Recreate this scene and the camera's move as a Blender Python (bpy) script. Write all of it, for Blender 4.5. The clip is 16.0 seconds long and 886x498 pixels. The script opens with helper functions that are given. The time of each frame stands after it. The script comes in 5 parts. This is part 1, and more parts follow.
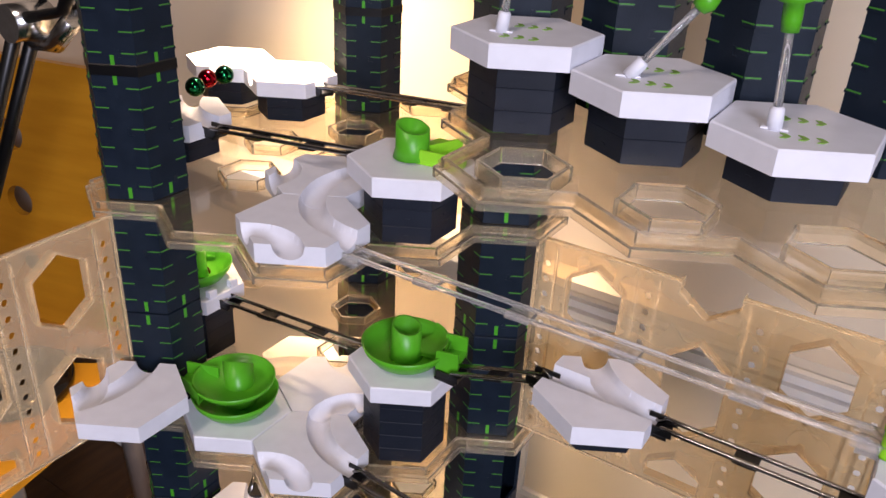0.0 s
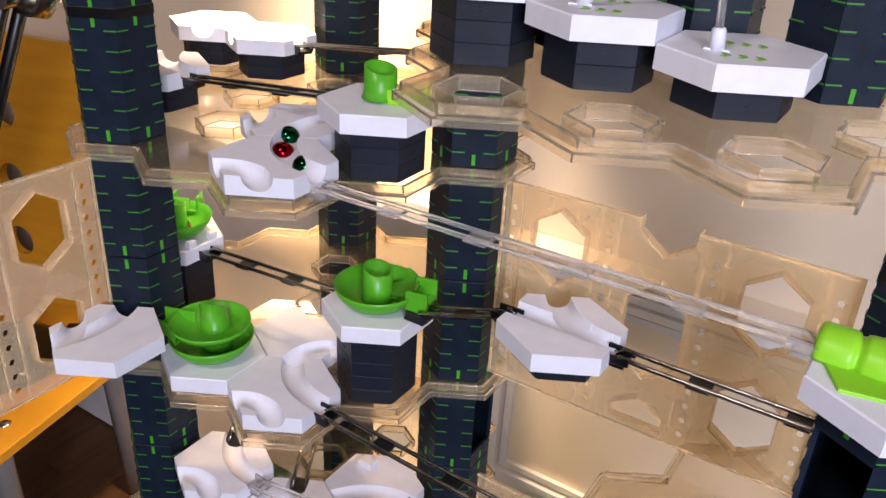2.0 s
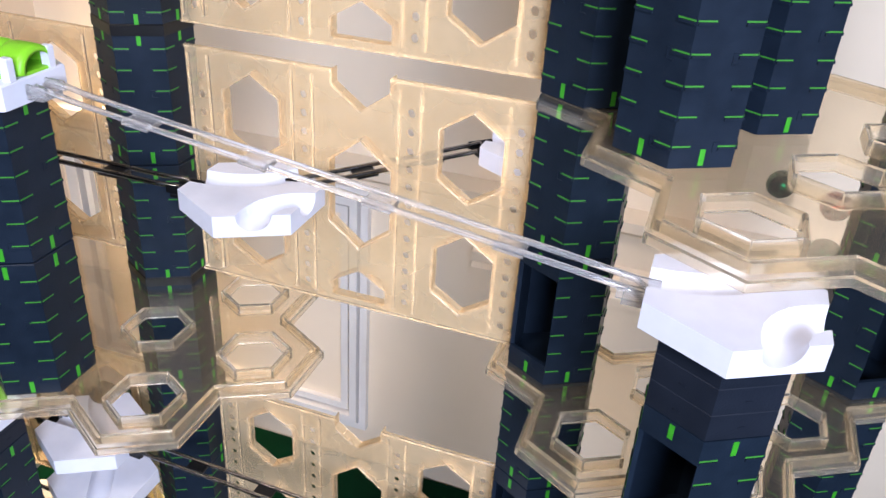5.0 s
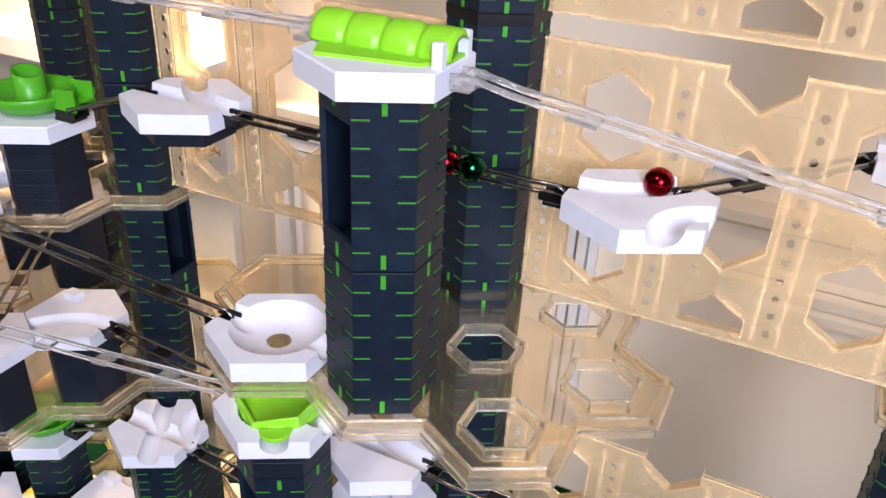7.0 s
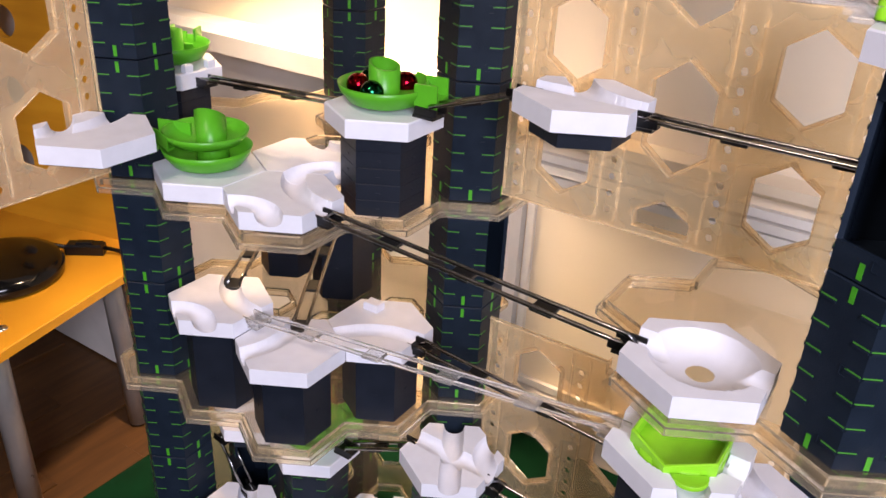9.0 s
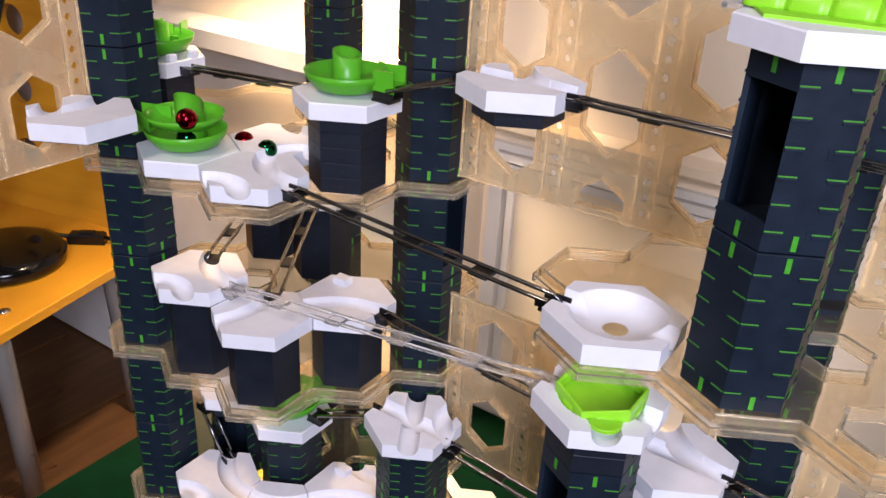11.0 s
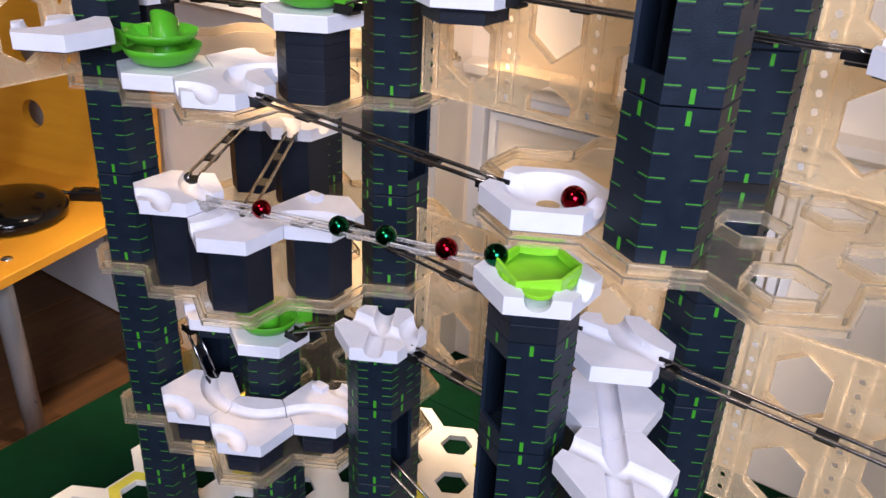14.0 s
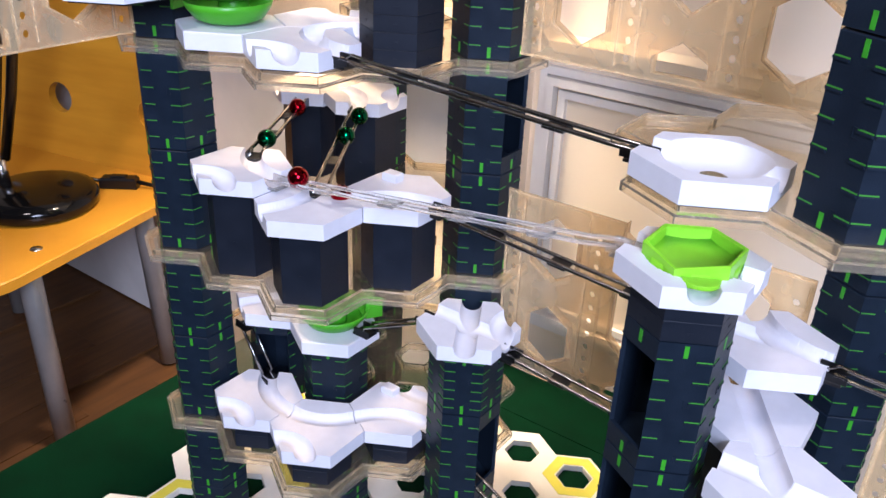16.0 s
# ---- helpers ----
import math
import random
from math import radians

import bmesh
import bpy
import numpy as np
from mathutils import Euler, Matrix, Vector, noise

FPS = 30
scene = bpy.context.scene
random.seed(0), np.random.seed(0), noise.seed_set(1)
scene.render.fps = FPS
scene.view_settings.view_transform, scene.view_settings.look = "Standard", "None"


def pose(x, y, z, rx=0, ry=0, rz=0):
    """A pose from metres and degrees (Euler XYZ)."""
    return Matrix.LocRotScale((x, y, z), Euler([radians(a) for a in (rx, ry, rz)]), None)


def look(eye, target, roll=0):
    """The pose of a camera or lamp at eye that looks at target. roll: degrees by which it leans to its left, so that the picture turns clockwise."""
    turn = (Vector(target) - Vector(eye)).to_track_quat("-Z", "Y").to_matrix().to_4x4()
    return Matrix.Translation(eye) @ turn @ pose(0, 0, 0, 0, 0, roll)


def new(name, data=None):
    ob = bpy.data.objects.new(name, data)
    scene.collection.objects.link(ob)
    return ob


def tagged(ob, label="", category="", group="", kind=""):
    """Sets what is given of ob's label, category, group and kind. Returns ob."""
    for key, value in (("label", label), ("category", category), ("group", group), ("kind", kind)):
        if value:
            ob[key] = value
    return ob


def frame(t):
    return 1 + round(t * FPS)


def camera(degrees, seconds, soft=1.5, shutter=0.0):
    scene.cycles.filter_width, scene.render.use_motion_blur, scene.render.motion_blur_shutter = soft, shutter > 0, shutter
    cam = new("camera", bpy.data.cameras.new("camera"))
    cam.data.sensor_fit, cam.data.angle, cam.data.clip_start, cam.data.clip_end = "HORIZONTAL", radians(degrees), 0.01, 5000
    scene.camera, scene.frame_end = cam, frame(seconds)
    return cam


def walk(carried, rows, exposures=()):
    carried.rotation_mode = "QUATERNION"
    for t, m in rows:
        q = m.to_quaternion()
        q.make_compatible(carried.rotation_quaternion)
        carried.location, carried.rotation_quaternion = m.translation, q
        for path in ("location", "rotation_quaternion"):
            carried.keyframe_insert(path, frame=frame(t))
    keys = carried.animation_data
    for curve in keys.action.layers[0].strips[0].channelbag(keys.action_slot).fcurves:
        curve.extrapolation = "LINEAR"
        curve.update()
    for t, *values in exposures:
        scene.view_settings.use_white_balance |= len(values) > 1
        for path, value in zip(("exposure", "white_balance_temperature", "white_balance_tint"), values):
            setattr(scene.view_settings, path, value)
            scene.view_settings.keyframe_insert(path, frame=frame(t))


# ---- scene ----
cam = camera(56.7, 16.0)
EXPOSURES = [(0, -0.56, 6150, 26), (2, -0.44, 6050, 25), (3, -0.30, 5900, 23), (4, -0.01, 5550, 19), (6.5, -0.10, 5750, 21), (7.5, -0.12, 6050, 24), (8.5, -0.15, 6250, 26), (12, -0.23, 5950, 24), (14, -0.15, 5750, 24), (16, 0.06, 5350, 23)]  # exposures
PATH = [
    (0, (-0.017, 0.009, 0.824), (-0.952, 1.521, -0.092), 3.0),
    (0.5, (-0.033, 0.014, 0.816), (-0.948, 1.543, -0.091), 3.4),
    (1, (-0.034, 0.022, 0.811), (-0.948, 1.55, -0.1), 3.4),
    (1.5, (-0.03, 0.011, 0.804), (-0.943, 1.541, -0.105), 3.5),
    (2, (0.012, -0.003, 0.801), (-0.925, 1.513, -0.108), 3.2),
    (2.5, (0.095, -0.017, 0.791), (-0.862, 1.489, -0.113), 3.4),
    (3, (0.165, -0.023, 0.795), (-0.675, 1.527, -0.149), 3.9),
    (3.5, (0.243, -0.013, 0.79), (-0.49, 1.58, -0.171), 4.2),
    (4, (0.29, -0.002, 0.775), (-0.308, 1.634, -0.208), 4.1),
    (4.2, (0.313, 0.006, 0.768), (-0.216, 1.659, -0.225), 4.1),
    (6.3, (0.233, 0.055, 0.732), (-0.325, 1.716, -0.232), 2.7),
    (6.5, (0.22, 0.045, 0.728), (-0.41, 1.684, -0.229), 2.4),
    (7, (0.168, 0.023, 0.724), (-0.569, 1.609, -0.247), 2.8),
    (7.5, (0.124, 0.012, 0.724), (-0.719, 1.547, -0.241), 2.5),
    (8, (0.069, -0.007, 0.71), (-0.807, 1.518, -0.243), 2.7),
    (8.5, (0.027, -0.015, 0.689), (-0.904, 1.5, -0.226), 3.1),
    (10.8, (0.061, -0.03, 0.689), (-0.924, 1.465, -0.204), 3.2),
    (11, (0.077, -0.034, 0.69), (-0.91, 1.462, -0.199), 3.3),
    (11.5, (0.116, -0.039, 0.688), (-0.872, 1.457, -0.197), 3.4),
    (12, (0.15, -0.049, 0.688), (-0.839, 1.449, -0.193), 3.5),
    (12.5, (0.164, -0.052, 0.676), (-0.825, 1.445, -0.208), 3.3),
    (13, (0.159, -0.054, 0.667), (-0.832, 1.442, -0.216), 3.2),
    (13.5, (0.154, -0.056, 0.664), (-0.843, 1.433, -0.224), 3.1),
    (14, (0.135, -0.054, 0.654), (-0.879, 1.418, -0.244), 2.7),
    (14.5, (0.098, -0.049, 0.641), (-0.932, 1.407, -0.265), 2.5),
    (15, (0.068, -0.04, 0.625), (-0.965, 1.414, -0.279), 2.6),
    (15.5, (0.058, -0.037, 0.62), (-0.975, 1.418, -0.285), 2.6),
    (16, (0.06, -0.039, 0.616), (-0.971, 1.416, -0.29), 2.5),
]
walk(cam, [(t, look(eye, target, roll)) for t, eye, target, roll in PATH], EXPOSURES)

# ---------------------------------------------------------------- world, lights
world = bpy.data.worlds.new("room_world")
scene.world = world
world.use_nodes = True
world.node_tree.nodes["Background"].inputs[0].default_value = (1.0, 0.95, 0.90, 1)
world.node_tree.nodes["Background"].inputs[1].default_value = 0.008


def area_lamp(name, eye, target, size, watts, color):
    data = bpy.data.lights.new(name, "AREA")
    data.size, data.energy, data.color, data.shape = size, watts, color, "DISK"
    ob = new(name, data)
    ob.matrix_world = look(eye, target)
    return tagged(ob, kind="structure")


# standing lamp behind the camera, desk lamp on the chair close to the wall
area_lamp("standing_light", (0.74, -0.74, 1.05), (0.02, 0.35, 0.48), 0.62, 27.0, (0.89, 0.935, 1.0))
area_lamp("desk_lamp_light", (-0.46, 0.50, 0.98), (-0.46, 0.535, 0.20), 0.09, 3.8, (1.0, 0.76, 0.43)).data.spread = radians(62)
# added warm fill from above for chair and recessed wall, no known fixture
area_lamp("warm_fill_light", (-0.20, -0.80, 1.95), (-0.10, 0.60, 0.30), 0.35, 13.0, (1.0, 0.84, 0.64))

# ---------------------------------------------------------------- materials
MATS = {}


def material(name, color, rough=0.45, metal=0.0, vary=0.12, scale=60.0, bump=0.0, bump_scale=400.0, trans=0.0, ior=1.45, spread=0.0, coat=0.0, spec=0.5):
    """A plastic, metal or painted surface with uneven tone and fine relief."""
    m = bpy.data.materials.new(name)
    m.use_nodes = True
    nt = m.node_tree
    b = nt.nodes["Principled BSDF"]
    b.inputs["Roughness"].default_value = rough
    b.inputs["Metallic"].default_value = metal
    b.inputs["Transmission Weight"].default_value = trans
    b.inputs["IOR"].default_value = ior
    b.inputs["Coat Weight"].default_value = coat
    b.inputs["Specular IOR Level"].default_value = spec
    tex = nt.nodes.new("ShaderNodeTexCoord")
    big = nt.nodes.new("ShaderNodeTexNoise")
    big.inputs["Scale"].default_value = scale
    big.inputs["Detail"].default_value = 6
    nt.links.new(tex.outputs["Object"], big.inputs["Vector"])
    ramp = nt.nodes.new("ShaderNodeMapRange")
    ramp.inputs["From Min"].default_value, ramp.inputs["From Max"].default_value = 0.3, 0.7
    ramp.inputs["To Min"].default_value, ramp.inputs["To Max"].default_value = 1 - vary, 1 + vary * 0.5
    nt.links.new(big.outputs["Fac"], ramp.inputs["Value"])
    val = ramp.outputs["Result"]
    if spread:
        info = nt.nodes.new("ShaderNodeObjectInfo")
        rr = nt.nodes.new("ShaderNodeMapRange")
        rr.inputs["To Min"].default_value, rr.inputs["To Max"].default_value = 1 - spread, 1 + spread
        nt.links.new(info.outputs["Random"], rr.inputs["Value"])
        mm = nt.nodes.new("ShaderNodeMath")
        mm.operation = "MULTIPLY"
        nt.links.new(val, mm.inputs[0])
        nt.links.new(rr.outputs["Result"], mm.inputs[1])
        val = mm.outputs[0]
    mix = nt.nodes.new("ShaderNodeVectorMath")
    mix.operation = "SCALE"
    mix.inputs[0].default_value = color
    nt.links.new(val, mix.inputs["Scale"])
    nt.links.new(mix.outputs["Vector"], b.inputs["Base Color"])
    rmap = nt.nodes.new("ShaderNodeMapRange")
    rmap.inputs["To Min"].default_value, rmap.inputs["To Max"].default_value = max(0.02, rough - 0.08), rough + 0.10
    nt.links.new(big.outputs["Fac"], rmap.inputs["Value"])
    nt.links.new(rmap.outputs["Result"], b.inputs["Roughness"])
    if bump:
        fine = nt.nodes.new("ShaderNodeTexNoise")
        fine.inputs["Scale"].default_value = bump_scale
        fine.inputs["Detail"].default_value = 4
        nt.links.new(tex.outputs["Object"], fine.inputs["Vector"])
        bp = nt.nodes.new("ShaderNodeBump")
        bp.inputs["Strength"].default_value = bump
        bp.inputs["Distance"].default_value = 0.001
        nt.links.new(fine.outputs["Fac"], bp.inputs["Height"])
        nt.links.new(bp.outputs["Normal"], b.inputs["Normal"])
    MATS[name] = m
    return m


def clear_material(name, tint, face, rough=0.06, gloss=0.12):
    """Thin clear plastic: tinted see-through body, a cloudy share of diffuse, glossy skin."""
    m = bpy.data.materials.new(name)
    m.use_nodes = True
    nt = m.node_tree
    nt.nodes.clear()
    out = nt.nodes.new("ShaderNodeOutputMaterial")
    clear = nt.nodes.new("ShaderNodeBsdfTransparent")
    clear.inputs["Color"].default_value = (*tint, 1)
    cloud = nt.nodes.new("ShaderNodeBsdfDiffuse")
    cloud.inputs["Color"].default_value = (0.79, 0.65, 0.43, 1)
    shine = nt.nodes.new("ShaderNodeBsdfGlossy")
    shine.inputs["Roughness"].default_value = rough
    shine.inputs["Color"].default_value = (1, 0.97, 0.92, 1)
    noise_tex = nt.nodes.new("ShaderNodeTexNoise")
    noise_tex.inputs["Scale"].default_value = 45
    tc = nt.nodes.new("ShaderNodeTexCoord")
    nt.links.new(tc.outputs["Object"], noise_tex.inputs["Vector"])
    mr = nt.nodes.new("ShaderNodeMapRange")
    mr.inputs["To Min"].default_value, mr.inputs["To Max"].default_value = face * 0.6, face * 1.4
    nt.links.new(noise_tex.outputs["Fac"], mr.inputs["Value"])
    a = nt.nodes.new("ShaderNodeMixShader")
    nt.links.new(mr.outputs["Result"], a.inputs["Fac"])
    nt.links.new(clear.outputs[0], a.inputs[1])
    nt.links.new(cloud.outputs[0], a.inputs[2])
    fres = nt.nodes.new("ShaderNodeFresnel")
    fres.inputs["IOR"].default_value = 1.45
    add = nt.nodes.new("ShaderNodeMath")
    add.operation = "MULTIPLY_ADD"
    add.inputs[1].default_value, add.inputs[2].default_value = 0.38, gloss * 0.12
    nt.links.new(fres.outputs[0], add.inputs[0])
    c = nt.nodes.new("ShaderNodeMixShader")
    nt.links.new(add.outputs[0], c.inputs["Fac"])
    nt.links.new(a.outputs[0], c.inputs[1])
    nt.links.new(shine.outputs[0], c.inputs[2])
    nt.links.new(c.outputs[0], out.inputs["Surface"])
    MATS[name] = m
    return m


GLOSS_BLACK = material("glossy_black_lacquer", (0.004, 0.004, 0.0045), 0.10, vary=0.2, scale=60, spec=0.4)
WHITE = material("white_plastic", (0.78, 0.785, 0.85), 0.46, vary=0.05, scale=90, bump=0.06, bump_scale=900)
DARK = material("dark_grey_plastic", (0.0120, 0.0155, 0.0245), 0.42, vary=0.18, scale=70, bump=0.10, bump_scale=1200, spread=0.08, spec=0.26)
PILLAR = material("pillar_grey_plastic", (0.0105, 0.0175, 0.0300), 0.40, vary=0.22, scale=80, bump=0.10, bump_scale=1200, spread=0.06, spec=0.22)
BLACK = material("black_plastic", (0.004, 0.004, 0.0045), 0.34, vary=0.2, scale=60)
SLOT = material("green_slot_plastic", (0.055, 0.36, 0.016), 0.40, vary=0.2, scale=200)
SLIT = material("lime_insert_plastic", (0.055, 0.26, 0.030), 0.45, vary=0.2, scale=200)
GREEN = material("green_plastic", (0.085, 0.42, 0.013), 0.35, vary=0.12, scale=60, bump=0.04, bump_scale=700)
LIME = material("lime_plastic", (0.26, 0.66, 0.015), 0.38, vary=0.10, scale=60, bump=0.04, bump_scale=700)
STEEL = material("dark_chrome", (0.34, 0.33, 0.33), 0.22, metal=1.0, vary=0.2, scale=120)
BRIGHT = material("bright_chrome", (0.72, 0.72, 0.72), 0.20, metal=1.0, vary=0.15, scale=120)
RED = material("red_metallic_marble", (0.26, 0.004, 0.010), 0.10, metal=1.0, vary=0.08, scale=200)
MGREEN = material("green_metallic_marble", (0.004, 0.085, 0.032), 0.10, metal=1.0, vary=0.08, scale=200)
WALL = material("cream_wall_paint", (0.91, 0.77, 0.58), 0.70, vary=0.05, scale=6, bump=0.15, bump_scale=120)
# for walls and ceiling out of view: dark, to lower the bounced fill
FARWALL = material("low_bounce_wall", (0.22, 0.20, 0.175), 0.75, vary=0.08, scale=5, bump=0.15, bump_scale=120)
TRIMW = material("white_trim_paint", (0.83, 0.79, 0.74), 0.45, vary=0.10, scale=14, bump=0.1, bump_scale=200)
MAT_GREEN = material("dark_green_cloth", (0.0008, 0.017, 0.0055), 0.90, vary=0.25, scale=30, bump=0.3, bump_scale=900, spec=0.08)
CARD = material("printed_card", (0.74, 0.71, 0.62), 0.60, vary=0.06, scale=40)
YELLOW = material("yellow_print", (0.66, 0.60, 0.05), 0.60, vary=0.08, scale=60)
GREYLEG = material("grey_lacquered_steel", (0.42, 0.40, 0.37), 0.30, metal=0.4, vary=0.12, scale=40)
PRINT = material("green_print", (0.22, 0.42, 0.06), 0.50, vary=0.1, scale=90)
CLEAR = clear_material("clear_plate_plastic", (0.975, 0.935, 0.86), 0.055)
RIM = material("clear_rim_plastic", (0.93, 0.83, 0.66), 0.12, vary=0.03, scale=40, trans=0.93, ior=1.30)
PANEL = clear_material("clear_panel_plastic", (0.93, 0.82, 0.63), 0.30, 0.12)
RAILC = material("clear_rail_plastic", (0.97, 0.96, 0.95), 0.06, vary=0.03, scale=40, trans=0.85, ior=1.42)


def wood_material(name, dark, light, scale, along, rough):
    m = bpy.data.materials.new(name)
    m.use_nodes = True
    nt = m.node_tree
    b = nt.nodes["Principled BSDF"]
    b.inputs["Roughness"].default_value = rough
    tc = nt.nodes.new("ShaderNodeTexCoord")
    mp = nt.nodes.new("ShaderNodeMapping")
    mp.inputs["Scale"].default_value = along
    nt.links.new(tc.outputs["Object"], mp.inputs["Vector"])
    n1 = nt.nodes.new("ShaderNodeTexNoise")
    n1.inputs["Scale"].default_value, n1.inputs["Detail"].default_value = scale, 8
    nt.links.new(mp.outputs["Vector"], n1.inputs["Vector"])
    n2 = nt.nodes.new("ShaderNodeTexNoise")
    n2.inputs["Scale"].default_value = 5
    nt.links.new(tc.outputs["Object"], n2.inputs["Vector"])
    ad = nt.nodes.new("ShaderNodeMath")
    ad.operation = "MULTIPLY_ADD"
    ad.inputs[1].default_value = 0.7
    nt.links.new(n1.outputs["Fac"], ad.inputs[0])
    ml = nt.nodes.new("ShaderNodeMath")
    ml.operation = "MULTIPLY"
    ml.inputs[1].default_value = 0.3
    nt.links.new(n2.outputs["Fac"], ml.inputs[0])
    nt.links.new(ml.outputs[0], ad.inputs[2])
    info = nt.nodes.new("ShaderNodeObjectInfo")
    ad2 = nt.nodes.new("ShaderNodeMath")
    ad2.operation = "MULTIPLY_ADD"
    ad2.inputs[1].default_value = 0.14
    nt.links.new(info.outputs["Random"], ad2.inputs[0])
    nt.links.new(ad.outputs[0], ad2.inputs[2])
    rp = nt.nodes.new("ShaderNodeValToRGB")
    rp.color_ramp.elements[0].position, rp.color_ramp.elements[1].position = 0.35, 0.75
    rp.color_ramp.elements[0].color, rp.color_ramp.elements[1].color = (*dark, 1), (*light, 1)
    nt.links.new(ad2.outputs[0], rp.inputs["Fac"])
    nt.links.new(rp.outputs["Color"], b.inputs["Base Color"])
    bp = nt.nodes.new("ShaderNodeBump")
    bp.inputs["Strength"].default_value, bp.inputs["Distance"].default_value = 0.12, 0.001
    nt.links.new(n1.outputs["Fac"], bp.inputs["Height"])
    nt.links.new(bp.outputs["Normal"], b.inputs["Normal"])
    MATS[name] = m
    return m


BEECH = wood_material("varnished_orange_plywood", (0.52, 0.215, 0.008), (0.70, 0.330, 0.018), 7, (1, 1, 9), 0.32)
PARQUET = wood_material("brown_parquet", (0.050, 0.020, 0.0050), (0.120, 0.050, 0.0120), 6, (14, 1.5, 1), 0.55)

# ---------------------------------------------------------------- helpers for meshes
GX, GY, R = -0.0327, 0.2748, 0.033
FLOOR, BASE, STEP = -0.090, 0.080, 0.070
TILE_H = 0.0100
PR = 0.0238            # corner radius of pillars and height blocks
S3 = math.sqrt(3)


def cell(q, r):
    return Vector((GX + S3 * R * (q + r / 2), GY + 1.5 * R * r, 0))


def hexagon(radius, first=30):
    return [(radius * math.cos(radians(first + 60 * k)), radius * math.sin(radians(first + 60 * k))) for k in range(6)]


def prism(bm, pts, z0, z1, bevel=0.0):
    """A closed prism over a counter-clockwise outline, with its upper edge chamfered."""
    n = len(pts)
    cx, cy = sum(p[0] for p in pts) / n, sum(p[1] for p in pts) / n
    rows = [(z0, 0.0), (z1 - bevel, 0.0)] + ([(z1, bevel)] if bevel else [])
    rings = []
    for z, inset in rows:
        ring = []
        for x, y in pts:
            d = math.hypot(x - cx, y - cy) or 1
            ring.append(bm.verts.new((x - (x - cx) / d * inset, y - (y - cy) / d * inset, z)))
        rings.append(ring)
    for a, b in zip(rings, rings[1:]):
        for i in range(n):
            bm.faces.new((a[i], a[(i + 1) % n], b[(i + 1) % n], b[i]))
    bm.faces.new(rings[0][::-1])
    bm.faces.new(rings[-1])


def box(bm, lo, hi, bevel=0.0, m=None):
    sub = bmesh.new()
    prism(sub, [(lo[0], lo[1]), (hi[0], lo[1]), (hi[0], hi[1]), (lo[0], hi[1])], lo[2], hi[2], bevel)
    merge(bm, sub, m)


def merge(bm, sub, m=None):
    table = {}
    for v in sub.verts:
        table[v] = bm.verts.new(m @ v.co if m is not None else v.co)
    for f in sub.faces:
        g = bm.faces.new([table[v] for v in f.verts])
        g.smooth = f.smooth
    sub.free()


def tube(bm, points, radius, sides=8, caps=True):
    """A round rod along a line of points."""
    rings = []
    pts = [Vector(p) for p in points]
    for i, p in enumerate(pts):
        d = (pts[min(i + 1, len(pts) - 1)] - pts[max(i - 1, 0)]).normalized()
        u = d.cross(Vector((0, 0, 1)))
        u = u.normalized() if u.length > 1e-4 else Vector((1, 0, 0))
        w = u.cross(d)
        rings.append([bm.verts.new(p + radius * (math.cos(2 * math.pi * k / sides) * u + math.sin(2 * math.pi * k / sides) * w)) for k in range(sides)])
    for a, b in zip(rings, rings[1:]):
        for k in range(sides):
            f = bm.faces.new((a[k], a[(k + 1) % sides], b[(k + 1) % sides], b[k]))
            f.smooth = True
    if caps:
        bm.faces.new(rings[0][::-1])
        bm.faces.new(rings[-1])


def lathe(bm, profile, sides=40, a0=0.0, a1=360.0, m=None):
    """A body turned round z from (radius, z) pairs, over an arc."""
    full = abs(a1 - a0) >= 359.9
    n = sides if full else sides + 1
    sub = bmesh.new()
    rings = []
    for rr, z in profile:
        rings.append([sub.verts.new((rr * math.cos(radians(a0 + (a1 - a0) * k / sides)), rr * math.sin(radians(a0 + (a1 - a0) * k / sides)), z)) for k in range(n)])
    for a, b in zip(rings, rings[1:]):
        for k in range(n if full else n - 1):
            f = sub.faces.new((a[k], a[(k + 1) % n], b[(k + 1) % n], b[k]))
            f.smooth = True
    merge(bm, sub, m)


def mesh_of(name, bm, mat, smooth=False):
    bmesh.ops.recalc_face_normals(bm, faces=bm.faces)
    me = bpy.data.meshes.new(name)
    if smooth:
        for f in bm.faces:
            f.smooth = True
    bm.to_mesh(me)
    bm.free()
    me.materials.append(mat)
    return me


def part(name, bm, mat, parent, label="", m=None, smooth=False):
    ob = new(name, bm if isinstance(bm, bpy.types.Mesh) else mesh_of(name, bm, mat, smooth))
    ob.parent = parent
    if m is not None:
        ob.matrix_basis = m
    if label:
        ob["label"] = label
    return ob


def thing(name, label, category, m=None, group="", kind=""):
    ob = new(name)
    ob.empty_display_size = 0.01
    if m is not None:
        ob.matrix_basis = m
    return tagged(ob, label, category, group, kind)


def solid(name, bm, mat, label="", category="", kind="", group="", m=None, smooth=False):
    ob = new(name, mesh_of(name, bm, mat, smooth))
    if m is not None:
        ob.matrix_basis = m
    return tagged(ob, label, category, group, kind)


# ---------------------------------------------------------------- the room
MOULDINGS = ((-0.335, 0.02, 0.12, 0.415),)


